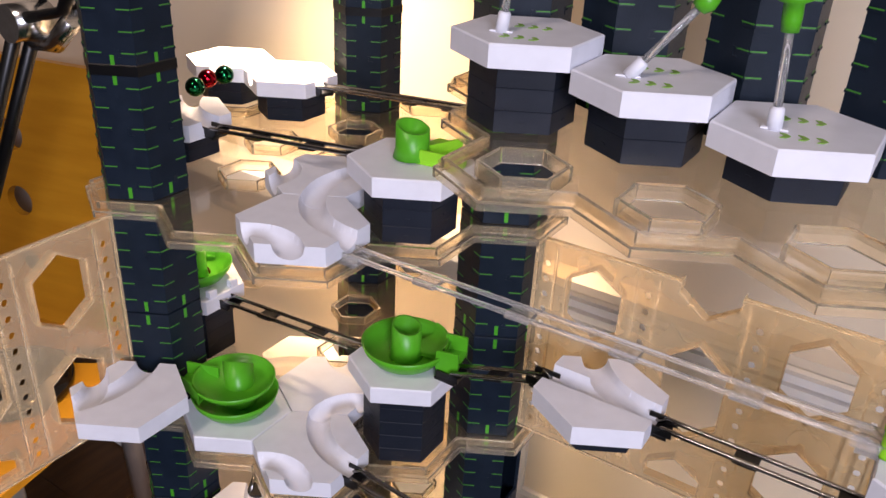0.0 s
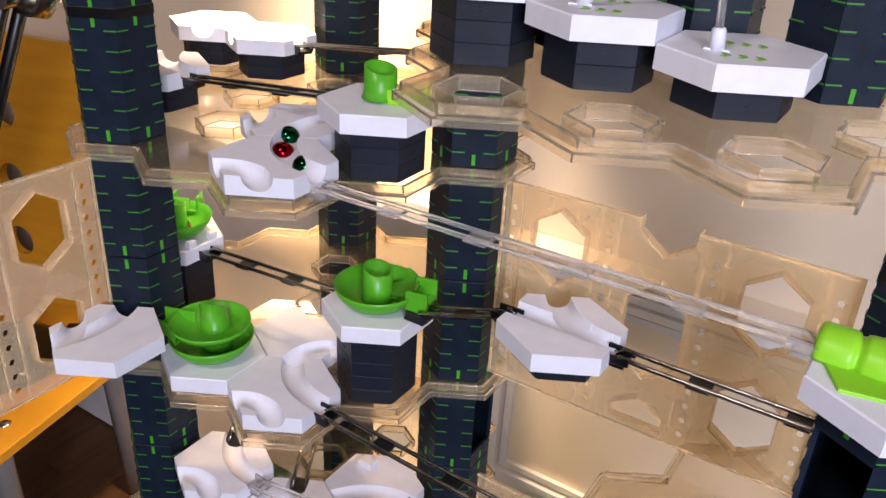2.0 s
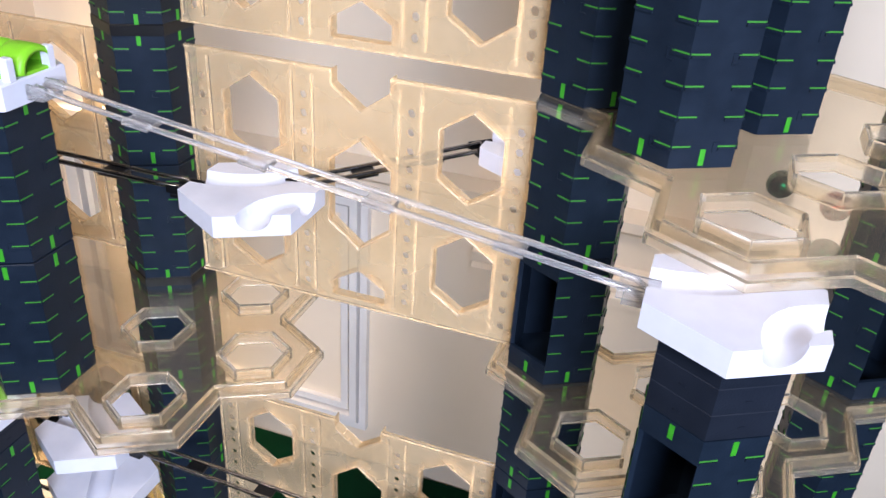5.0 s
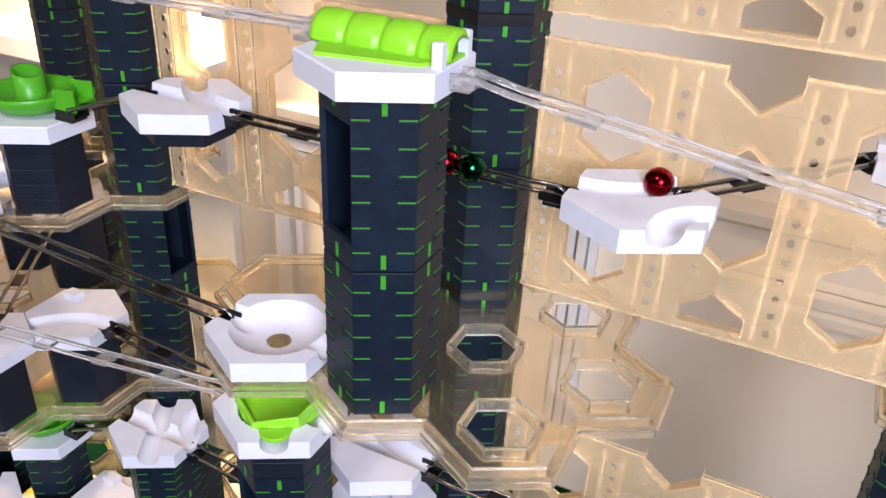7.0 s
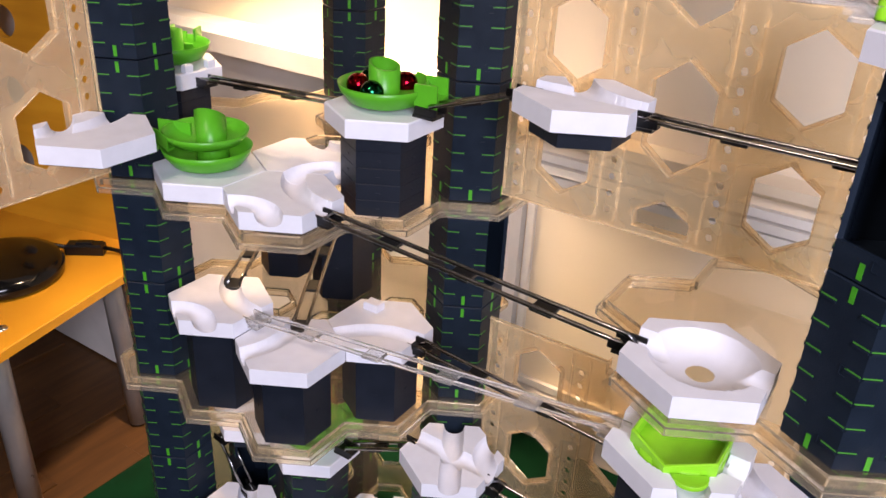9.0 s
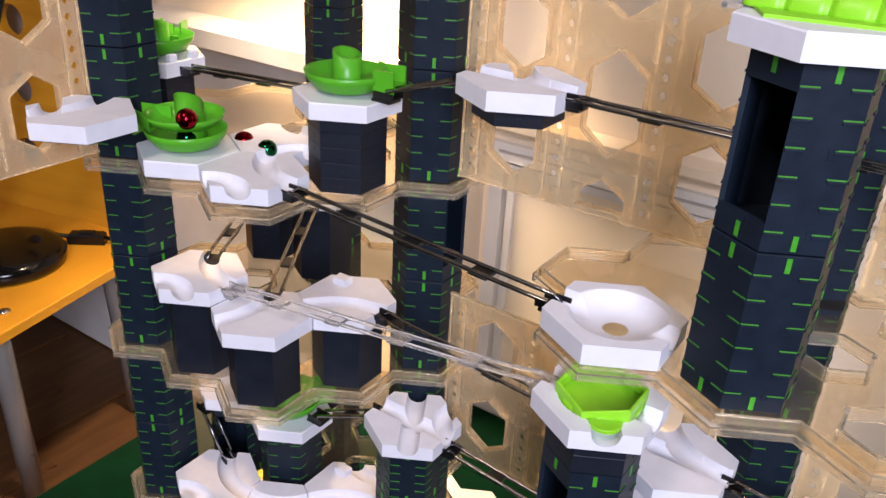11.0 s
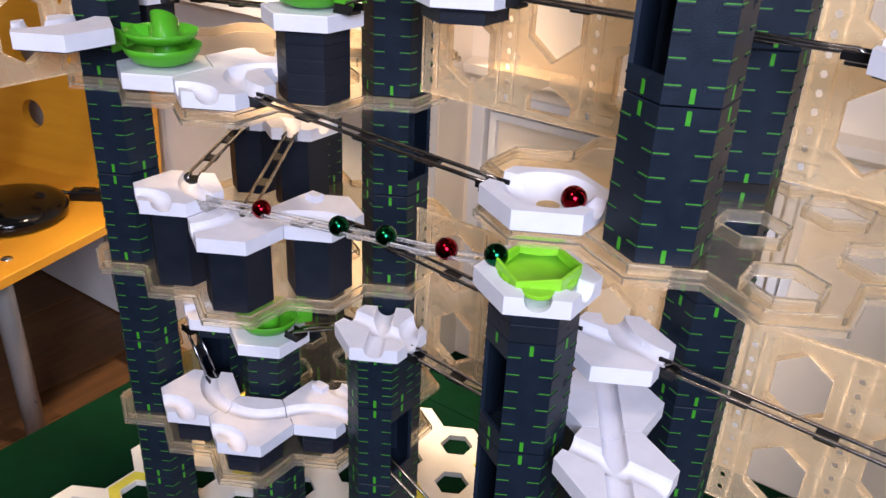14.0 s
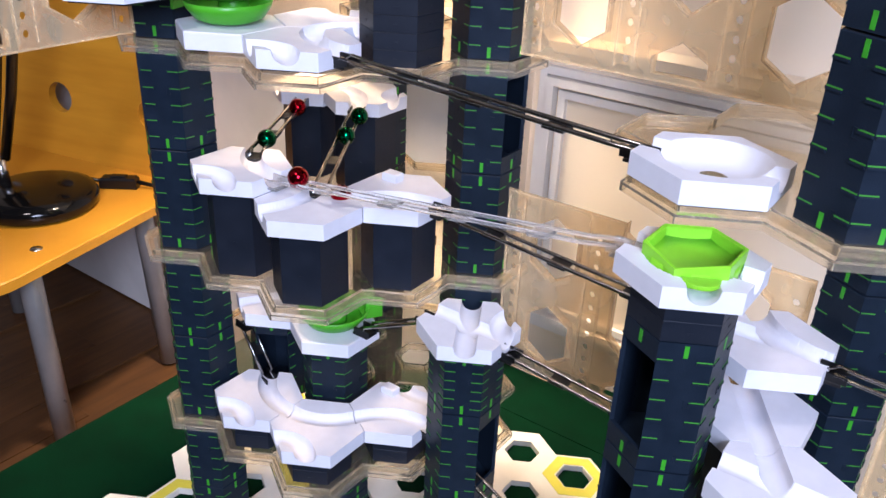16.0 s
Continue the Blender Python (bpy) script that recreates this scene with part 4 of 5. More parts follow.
# rails
DK = "dark chrome rail of two rods with black hooks"
CL = "clear plastic rail of two bars"
rail(port(-7, 1, 0, 0.6655), port(-4, 1, 3, 0.677), STEEL, DK, BLACK)
rail(port(-8, 3, 0, 0.6685), (-0.200, 0.352, 0.700), STEEL, DK, BLACK)
rail(port(-7, 1, 0, 0.549), port(-4, 1, 3, 0.5565), STEEL, DK, BLACK)
rail(port(-4, 1, 0, 0.566), port(-2, 1, 3, 0.586), STEEL, DK, BLACK)
rail(port(-2, 1, 0, 0.586), port(2, 1, 3, 0.586), STEEL, DK, BLACK)
rail(port(-4, 0, 0, Z2 + TILE_H), port(1, 0, 3, 0.652), RAILC, CL)
rail(port(1, 0, 0, 0.6445), port(6, 0, 3, 0.612) + END, RAILC, CL)
rail(port(2, 1, 1, 0.586), port(3, 3, 3, 0.592), STEEL, DK, BLACK)
rail(TOP_PORT, (0.262, 0.330, 0.722), BRIGHT, "long bright chrome rail of two rods", STEEL)
rail(port(-4, 0, 0, 0.514), port(0, 0, 3, 0.505), STEEL, DK, BLACK)
rail(port(-5, 0, 0, 0.430), port(0, 0, 3, 0.460), RAILC, CL)
rail(port(-4, 1, 0, 0.420), port(0, 1, 3, 0.406), STEEL, DK, BLACK)
rail(port(-3, 1, 0, 0.342), port(0, 1, 3, 0.330), STEEL, DK, BLACK)
rail(port(-5, 1, 0, 0.312), port(-3, 1, 3, 0.342), STEEL, DK, BLACK)
rail(port(-4, 1, 0, 0.252), (0.02, 0.30, 0.170), STEEL, DK, BLACK)
rail(port(-8, 3, 5, 0.432), port(-5, 0, 2, 0.430), STEEL, DK, BLACK)
rail(port(-7, 3, 5, 0.436), port(-4, 0, 2, 0.420), STEEL, DK, BLACK)
rail(port(0, 1, 0, 0.406), port(4, 1, 3, 0.398), STEEL, DK, BLACK)
rail(port(-6, 1, 4, 0.290), port(-5, 0, 2, 0.252), STEEL, DK, BLACK)


# ---------------------------------------------------------------- base cards
def base_cards():
    t = thing("base_plate", "printed cream card base plates with hexagonal cut-outs", "base plate")
    bm = bmesh.new()
    table = {}

    def vert(x, y, z):
        key = (round(x, 4), round(y, 4), round(z, 4))
        if key not in table:
            table[key] = bm.verts.new((x, y, z))
        return table[key]

    ring = bmesh.new()
    o2, i2 = hexagon(R * 0.90), hexagon(R * 0.56)
    for k in range(6):
        prism(ring, [i2[k], o2[k], o2[(k + 1) % 6], i2[(k + 1) % 6]], 0.0002, 0.0007)
    bmesh.ops.remove_doubles(ring, verts=ring.verts, dist=0.00002)
    ring_mesh = mesh_of("printed_ring", ring, YELLOW)
    for q in range(-10, 5):
        for r in range(-1, 6):
            c = cell(q, r)
            if not -0.475 < c.x < 0.35 or (c.y > 0.43 and c.x < -0.30):
                continue
            o = [(c.x + x, c.y + y) for x, y in hexagon(R)]
            i = [(c.x + x, c.y + y) for x, y in hexagon(R * 0.52)]
            for k in range(6):
                n = (k + 1) % 6
                for z in (BASE - 0.006, BASE):
                    bm.faces.new([vert(*p, z) for p in (i[k], o[k], o[n], i[n])])
                bm.faces.new([vert(*p, z) for p, z in ((i[k], BASE - 0.006), (i[n], BASE - 0.006), (i[n], BASE), (i[k], BASE))])
            if (q + 2 * r) % 4 == 1:
                part("printed_ring", ring_mesh, YELLOW, t, "yellow printed hexagonal ring", pose(c.x, c.y, BASE))
    part("card_sheet", bm, CARD, t)


base_cards()


# ---------------------------------------------------------------- chair and lamp
def chair():
    t = thing("chair", "small orange varnished plywood chair with grey steel legs", "chair", pose(-0.950, 0.362, FLOOR, 0, 0, 12) @ Matrix.Scale(1.25, 4))
    seat_h = 0.222
    pts = []
    for cx, cy, rc, a0 in ((0.135, 0.122, 0.03, 0), (-0.135, 0.122, 0.03, 90), (-0.098, -0.078, 0.070, 180), (0.098, -0.078, 0.070, 270)):
        pts += [(cx + rc * math.cos(radians(a0 + a)), cy + rc * math.sin(radians(a0 + a))) for a in range(0, 91, 10)]
    bm = bmesh.new()
    prism(bm, pts, seat_h - 0.010, seat_h, 0.0012)
    part("seat", bm, BEECH, t, "orange varnished plywood seat")
    # backrest: a leaning sheet with round holes
    bm = bmesh.new()
    edges = []
    bw, bh = 0.165, 0.297
    o = [(-bw, 0.0), (bw, 0.0), (bw, bh), (-bw, bh)]
    vs = [bm.verts.new((x, 0, z)) for x, z in o]
    edges += [bm.edges.new((vs[i], vs[(i + 1) % 4])) for i in range(4)]
    for cx, cz in [(x, z) for z in HOLE_Z for x in HOLE_X]:
        hv = [bm.verts.new((cx + 0.0165 * math.cos(2 * math.pi * k / 28), 0, cz + 0.0165 * math.sin(2 * math.pi * k / 28))) for k in range(28)]
        edges += [bm.edges.new((hv[i], hv[(i + 1) % 28])) for i in range(28)]
    bmesh.ops.triangle_fill(bm, use_beauty=True, use_dissolve=False, edges=edges, normal=(0, -1, 0))
    geo = bmesh.ops.extrude_face_region(bm, geom=bm.faces[:])
    bmesh.ops.translate(bm, verts=[v for v in geo["geom"] if isinstance(v, bmesh.types.BMVert)], vec=(0, 0.009, 0))
    part("backrest", bm, BEECH, t, "orange plywood backrest with round holes", pose(0, 0.142, seat_h - 0.004, -3, 0, 0))
    for x, y in ((0.128, -0.035), (-0.128, -0.035), (0.120, 0.118), (-0.120, 0.118)):
        bm = bmesh.new()
        tube(bm, [(x * 0.80, y, seat_h - 0.0105), (x * 0.90, y, seat_h - 0.017), (x * 0.95, y, seat_h - 0.035), (x, y * 1.05, 0.0)], 0.0105, 14)
        part("leg", bm, GREYLEG, t, "grey lacquered steel tube leg")
    for x, y in ((0.088, 0.100), (0.140, -0.036), (-0.10, 0.075), (-0.10, -0.035)):
        bm = bmesh.new()
        lathe(bm, [(0, seat_h + 0.0015), (0.004, seat_h + 0.0012), (0.0056, seat_h + 0.0002), (0.0056, seat_h - 0.001)], 16)
        part("rivet", bm, BRIGHT, t, "steel rivet", pose(x, y, 0))
    return seat_h * 1.25 + FLOOR


HOLE_X, HOLE_Z = (-0.128, -0.010, 0.116), (0.072, 0.144, 0.216)
SEAT = chair()


def desk_lamp(z):
    m = pose(-0.875, 0.420, z, 0, 0, 17) @ Matrix.Scale(1.25, 4)
    t = thing("desk_lamp", "black desk lamp with a round weighted base", "lamp", m)
    bm = bmesh.new()
    lathe(bm, [(0, 0.0003), (0.051, 0.0003), (0.055, 0.003), (0.056, 0.010), (0.053, 0.016), (0.045, 0.0185), (0.0, 0.0195)], 56)
    part("lamp_base", bm, GLOSS_BLACK, t, "glossy black round base")
    bm = bmesh.new()
    tube(bm, [(-0.040, 0.0, 0.0165), (-0.040, 0.0, 0.042)], 0.006, 14)
    part("socket", bm, BRIGHT, t, "chromed socket")
    # two jointed arms rising to the shade above the marble run
    inv = m.inverted()
    at = lambda *p: inv @ Vector(p)
    bm = bmesh.new()
    for d in (-0.009, 0.009):
        tube(bm, [(-0.040, d * 0.8, 0.040), at(-0.872, 0.402 + d, 0.330), at(-0.830, 0.402 + d, 0.430), at(-0.676, 0.402 + d, 0.662)], 0.0048, 10)
    part("lower_arm", bm, BLACK, t, "black paired rods of the lower arm")
    bm = bmesh.new()
    for d in (-0.008, 0.008):
        tube(bm, [at(-0.672, 0.402 + d, 0.668), at(-0.615, 0.405 + d, 0.682), at(-0.470, 0.470 + d, 1.010)], 0.0042, 10)
    part("upper_arm", bm, BLACK, t, "black paired rods of the upper arm")
    bm = bmesh.new()
    tube(bm, [at(-0.674, 0.384, 0.665), at(-0.674, 0.420, 0.665)], 0.0125, 18)
    tube(bm, [at(-0.668, 0.402, 0.650), at(-0.640, 0.402, 0.652), at(-0.612, 0.403, 0.676)], 0.0065, 12)
    part("elbow_joint", bm, BRIGHT, t, "chromed elbow joint with a clamp")
    bm = bmesh.new()
    tube(bm, [at(-0.690, 0.41, 0.640), at(-0.668, 0.42, 0.690), at(-0.640, 0.42, 0.702), at(-0.612, 0.42, 0.690), at(-0.604, 0.42, 0.662), at(-0.618, 0.42, 0.640), at(-0.632, 0.43, 0.664), at(-0.622, 0.43, 0.610), at(-0.605, 0.44, 0.560)], 0.0026, 8)
    part("wire_loop", bm, BLACK, t, "loose black wire")
    bm = bmesh.new()
    lathe(bm, [(0.020, 0.03), (0.052, -0.030), (0.053, -0.032), (0.022, 0.032), (0.0, 0.034)], 32)
    part("lamp_shade", bm, BLACK, t, "black lamp shade", inv @ Matrix.Translation((-0.460, 0.500, 1.030)) @ Matrix.Scale(1.25, 4))
    c = thing("power_cord", "black power cord with an inline switch lying on the seat", "cord", m)
    bm = bmesh.new()
    tube(bm, [(-0.045, 0.045, 0.0026), (-0.02, 0.058, 0.006), (0.0, 0.060, 0.0068), (0.0225, 0.0615, 0.0068)], 0.0022, 8)
    part("cord", bm, BLACK, c)
    bm = bmesh.new()
    tube(bm, [(0.0585, 0.0745, 0.0068), (0.075, 0.078, 0.004), (0.095, 0.080, 0.0024)], 0.0022, 8)
    part("cord", bm, BLACK, c)
    bm = bmesh.new()
    box(bm, (-0.019, -0.006, 0.0005), (0.019, 0.006, 0.0120), 0.0025, pose(0.0405, 0.068, 0, 0, 0, 20))
    box(bm, (-0.008, -0.0035, 0.0120), (0.008, 0.0035, 0.0138), 0.001, pose(0.0405, 0.068, 0, 0, 0, 20))
    part("inline_switch", bm, BLACK, c, "black inline switch")


desk_lamp(SEAT)


# ---------------------------------------------------------------- marbles and their ways
def marble(mat, label):
    bm = bmesh.new()
    bmesh.ops.create_uvsphere(bm, u_segments=32, v_segments=20, radius=0.00635)
    return solid("marble", bm, mat, label, "marble", group="marbles", smooth=True)


MARBLES = {}
for key in "ABCDEF":
    red = key in "BDF"
    MARBLES[key] = marble(RED if red else MGREEN, "shiny red metallic marble" if red else "shiny dark green metallic marble")


def motions():
    walk(MARBLES["A"], [
        (0, pose(-0.4393, 0.3957, 0.6654)),
        (0.3, pose(-0.3841, 0.4286, 0.6664)),
        (0.5, pose(-0.3339, 0.4066, 0.6735)),
        (0.6, pose(-0.3048, 0.3941, 0.6796)),
        (0.9, pose(-0.2015, 0.3594, 0.7003)),
        (1.3, pose(-0.2034, 0.3723, 0.6552)),
        (1.6, pose(-0.2495, 0.3489, 0.6501)),
        (1.7, pose(-0.2862, 0.3267, 0.6475)),
        (1.8, pose(-0.2814, 0.3118, 0.6465)),
        (2, pose(-0.2513, 0.2867, 0.6466)),
        (2.1, pose(-0.2227, 0.2829, 0.6490)),
        (2.3, pose(-0.1607, 0.2748, 0.6461)),
        (2.4, pose(-0.1248, 0.2748, 0.6433)),
        (2.5, pose(-0.0961, 0.2748, 0.6406)),
        (2.6, pose(-0.0495, 0.2748, 0.6415)),
        (2.7, pose(-0.0128, 0.2748, 0.6429)),
        (2.8, pose(0.0147, 0.2792, 0.6467)),
        (2.88, pose(0.0450, 0.2796, 0.6471)),
        (3, pose(0.0982, 0.2772, 0.6391)),
        (3.5, pose(0.1991, 0.2770, 0.6247)),
        (3.9, pose(0.2797, 0.2799, 0.6175)),
        (4, pose(0.3005, 0.2748, 0.6173)),
        (4.2, pose(0.3424, 0.3070, 0.6177)),
        (4.7, pose(0.3600, 0.3720, 0.6070)),
        (5.3, pose(0.3000, 0.4200, 0.6020)),
        (5.9, pose(0.2245, 0.4233, 0.5940)),
        (6.1, pose(0.1682, 0.3929, 0.5890)),
        (6.3, pose(0.1333, 0.3514, 0.5917)),
        (6.5, pose(0.0964, 0.3344, 0.5872)),
        (6.7, pose(0.0689, 0.3239, 0.5842)),
        (7, pose(0.0141, 0.3222, 0.5840)),
        (7.5, pose(-0.0927, 0.3218, 0.5889)),
        (7.75, pose(-0.1185, 0.3241, 0.5855)),
        (8, pose(-0.1653, 0.3236, 0.5786)),
        (8.1, pose(-0.1839, 0.3240, 0.5730)),
        (8.2, pose(-0.2331, 0.3619, 0.5698)),
        (8.3, pose(-0.2495, 0.3762, 0.5673)),
        (8.4, pose(-0.2620, 0.3467, 0.5665)),
        (8.5, pose(-0.2462, 0.3238, 0.5661)),
        (8.6, pose(-0.2214, 0.3373, 0.5656)),
        (8.7, pose(-0.2241, 0.3367, 0.5645)),
        (8.85, pose(-0.2465, 0.3267, 0.5670)),
        (9, pose(-0.2303, 0.3105, 0.5670)),
        (9.15, pose(-0.2196, 0.3291, 0.5670)),
        (9.3, pose(-0.2418, 0.3350, 0.5670)),
        (9.65, pose(-0.2814, 0.3317, 0.5563)),
        (9.95, pose(-0.3842, 0.3664, 0.5472)),
        (10.2, pose(-0.4328, 0.3738, 0.5450)),
        (10.4, pose(-0.4042, 0.3243, 0.5400)),
        (10.6, pose(-0.3305, 0.2808, 0.5250)),
        (10.8, pose(-0.3073, 0.2874, 0.5163)),
        (11, pose(-0.2857, 0.3094, 0.5112)),
        (11.3, pose(-0.2456, 0.2769, 0.5122)),
        (11.5, pose(-0.2044, 0.2743, 0.5120)),
        (11.8, pose(-0.1402, 0.2743, 0.5114)),
        (12, pose(-0.0801, 0.2743, 0.5107)),
        (12.3, pose(-0.0209, 0.2728, 0.5046)),
        (12.5, pose(-0.0518, 0.2738, 0.5073)),
        (12.8, pose(-0.0425, 0.2897, 0.4630)),
        (13, pose(-0.0293, 0.2867, 0.4628)),
        (13.3, pose(-0.0924, 0.2741, 0.4546)),
        (13.5, pose(-0.1103, 0.2738, 0.4524)),
        (14, pose(-0.1666, 0.2737, 0.4445)),
        (14.3, pose(-0.2162, 0.2741, 0.4382)),
        (14.5, pose(-0.2515, 0.2744, 0.4338)),
        (14.8, pose(-0.3162, 0.2793, 0.4283)),
        (15, pose(-0.3417, 0.3189, 0.4280)),
        (15.25, pose(-0.3861, 0.3949, 0.4267)),
        (15.5, pose(-0.3357, 0.4049, 0.4316)),
        (15.8, pose(-0.3264, 0.3894, 0.4301)),
        (16, pose(-0.3089, 0.3599, 0.4268)),
    ])
    walk(MARBLES["B"], [
        (0, pose(-0.4400, 0.3811, 0.6655)),
        (0.3, pose(-0.3940, 0.4173, 0.6685)),
        (0.5, pose(-0.3554, 0.4153, 0.6691)),
        (0.6, pose(-0.3303, 0.4047, 0.6743)),
        (0.9, pose(-0.2484, 0.3703, 0.6907)),
        (1, pose(-0.2017, 0.3592, 0.7003)),
        (1.4, pose(-0.2034, 0.3723, 0.6556)),
        (1.7, pose(-0.2496, 0.3488, 0.6498)),
        (1.8, pose(-0.2886, 0.3324, 0.6469)),
        (2, pose(-0.2735, 0.2945, 0.6462)),
        (2.1, pose(-0.2418, 0.2829, 0.6476)),
        (2.3, pose(-0.1851, 0.2748, 0.6478)),
        (2.4, pose(-0.1516, 0.2748, 0.6452)),
        (2.5, pose(-0.1230, 0.2748, 0.6421)),
        (2.6, pose(-0.0774, 0.2748, 0.6421)),
        (2.7, pose(-0.0386, 0.2748, 0.6415)),
        (2.83, pose(0.0144, 0.2793, 0.6468)),
        (2.92, pose(0.0447, 0.2796, 0.6475)),
        (3, pose(0.0841, 0.2770, 0.6410)),
        (3.5, pose(0.1693, 0.2770, 0.6264)),
        (3.9, pose(0.2373, 0.2800, 0.6214)),
        (4, pose(0.2571, 0.2799, 0.6185)),
        (4.2, pose(0.3081, 0.2762, 0.6181)),
        (4.45, pose(0.3422, 0.3048, 0.6130)),
        (4.95, pose(0.3600, 0.3720, 0.6070)),
        (5.5, pose(0.3000, 0.4200, 0.6020)),
        (6, pose(0.2245, 0.4233, 0.5940)),
        (6.3, pose(0.1391, 0.3520, 0.5917)),
        (6.5, pose(0.1155, 0.3433, 0.5873)),
        (6.8, pose(0.0611, 0.3234, 0.5841)),
        (7, pose(0.0281, 0.3223, 0.5839)),
        (7.5, pose(-0.0809, 0.3241, 0.5878)),
        (7.8, pose(-0.1184, 0.3239, 0.5852)),
        (8, pose(-0.1509, 0.3236, 0.5832)),
        (8.1, pose(-0.1641, 0.3238, 0.5792)),
        (8.2, pose(-0.1829, 0.3241, 0.5735)),
        (8.3, pose(-0.2298, 0.3572, 0.5697)),
        (8.4, pose(-0.2591, 0.3854, 0.5666)),
        (8.5, pose(-0.2687, 0.3509, 0.5671)),
        (8.6, pose(-0.2342, 0.3287, 0.5658)),
        (8.7, pose(-0.2174, 0.3222, 0.5650)),
        (8.85, pose(-0.2352, 0.3381, 0.5670)),
        (9, pose(-0.2449, 0.3173, 0.5670)),
        (9.15, pose(-0.2238, 0.3136, 0.5670)),
        (9.3, pose(-0.2258, 0.3364, 0.5670)),
        (9.75, pose(-0.2814, 0.3317, 0.5563)),
        (10.05, pose(-0.3842, 0.3664, 0.5472)),
        (10.3, pose(-0.4328, 0.3738, 0.5450)),
        (10.5, pose(-0.4042, 0.3243, 0.5400)),
        (10.8, pose(-0.3253, 0.2680, 0.5196)),
        (11, pose(-0.3066, 0.3095, 0.5120)),
        (11.3, pose(-0.2664, 0.2832, 0.5109)),
        (11.5, pose(-0.2241, 0.2745, 0.5122)),
        (11.8, pose(-0.1621, 0.2743, 0.5117)),
        (12, pose(-0.1041, 0.2744, 0.5110)),
        (12.3, pose(-0.0326, 0.2745, 0.5045)),
        (12.5, pose(-0.0388, 0.2738, 0.5055)),
        (12.65, pose(-0.0324, 0.2746, 0.4892)),
        (12.8, pose(-0.0435, 0.2897, 0.4630)),
        (13, pose(-0.0900, 0.2746, 0.4548)),
        (13.3, pose(-0.1327, 0.2743, 0.4493)),
        (13.5, pose(-0.1552, 0.2740, 0.4464)),
        (13.8, pose(-0.2032, 0.2742, 0.4400)),
        (14, pose(-0.2337, 0.2742, 0.4356)),
        (14.3, pose(-0.2914, 0.2739, 0.4280)),
        (14.5, pose(-0.3301, 0.2978, 0.4277)),
        (14.8, pose(-0.3694, 0.3668, 0.4273)),
        (15, pose(-0.3759, 0.4098, 0.4287)),
        (15.25, pose(-0.3324, 0.3995, 0.4313)),
        (15.5, pose(-0.2911, 0.3281, 0.4222)),
        (15.8, pose(-0.2599, 0.2750, 0.4191)),
        (16, pose(-0.2537, 0.2951, 0.4190)),
    ])
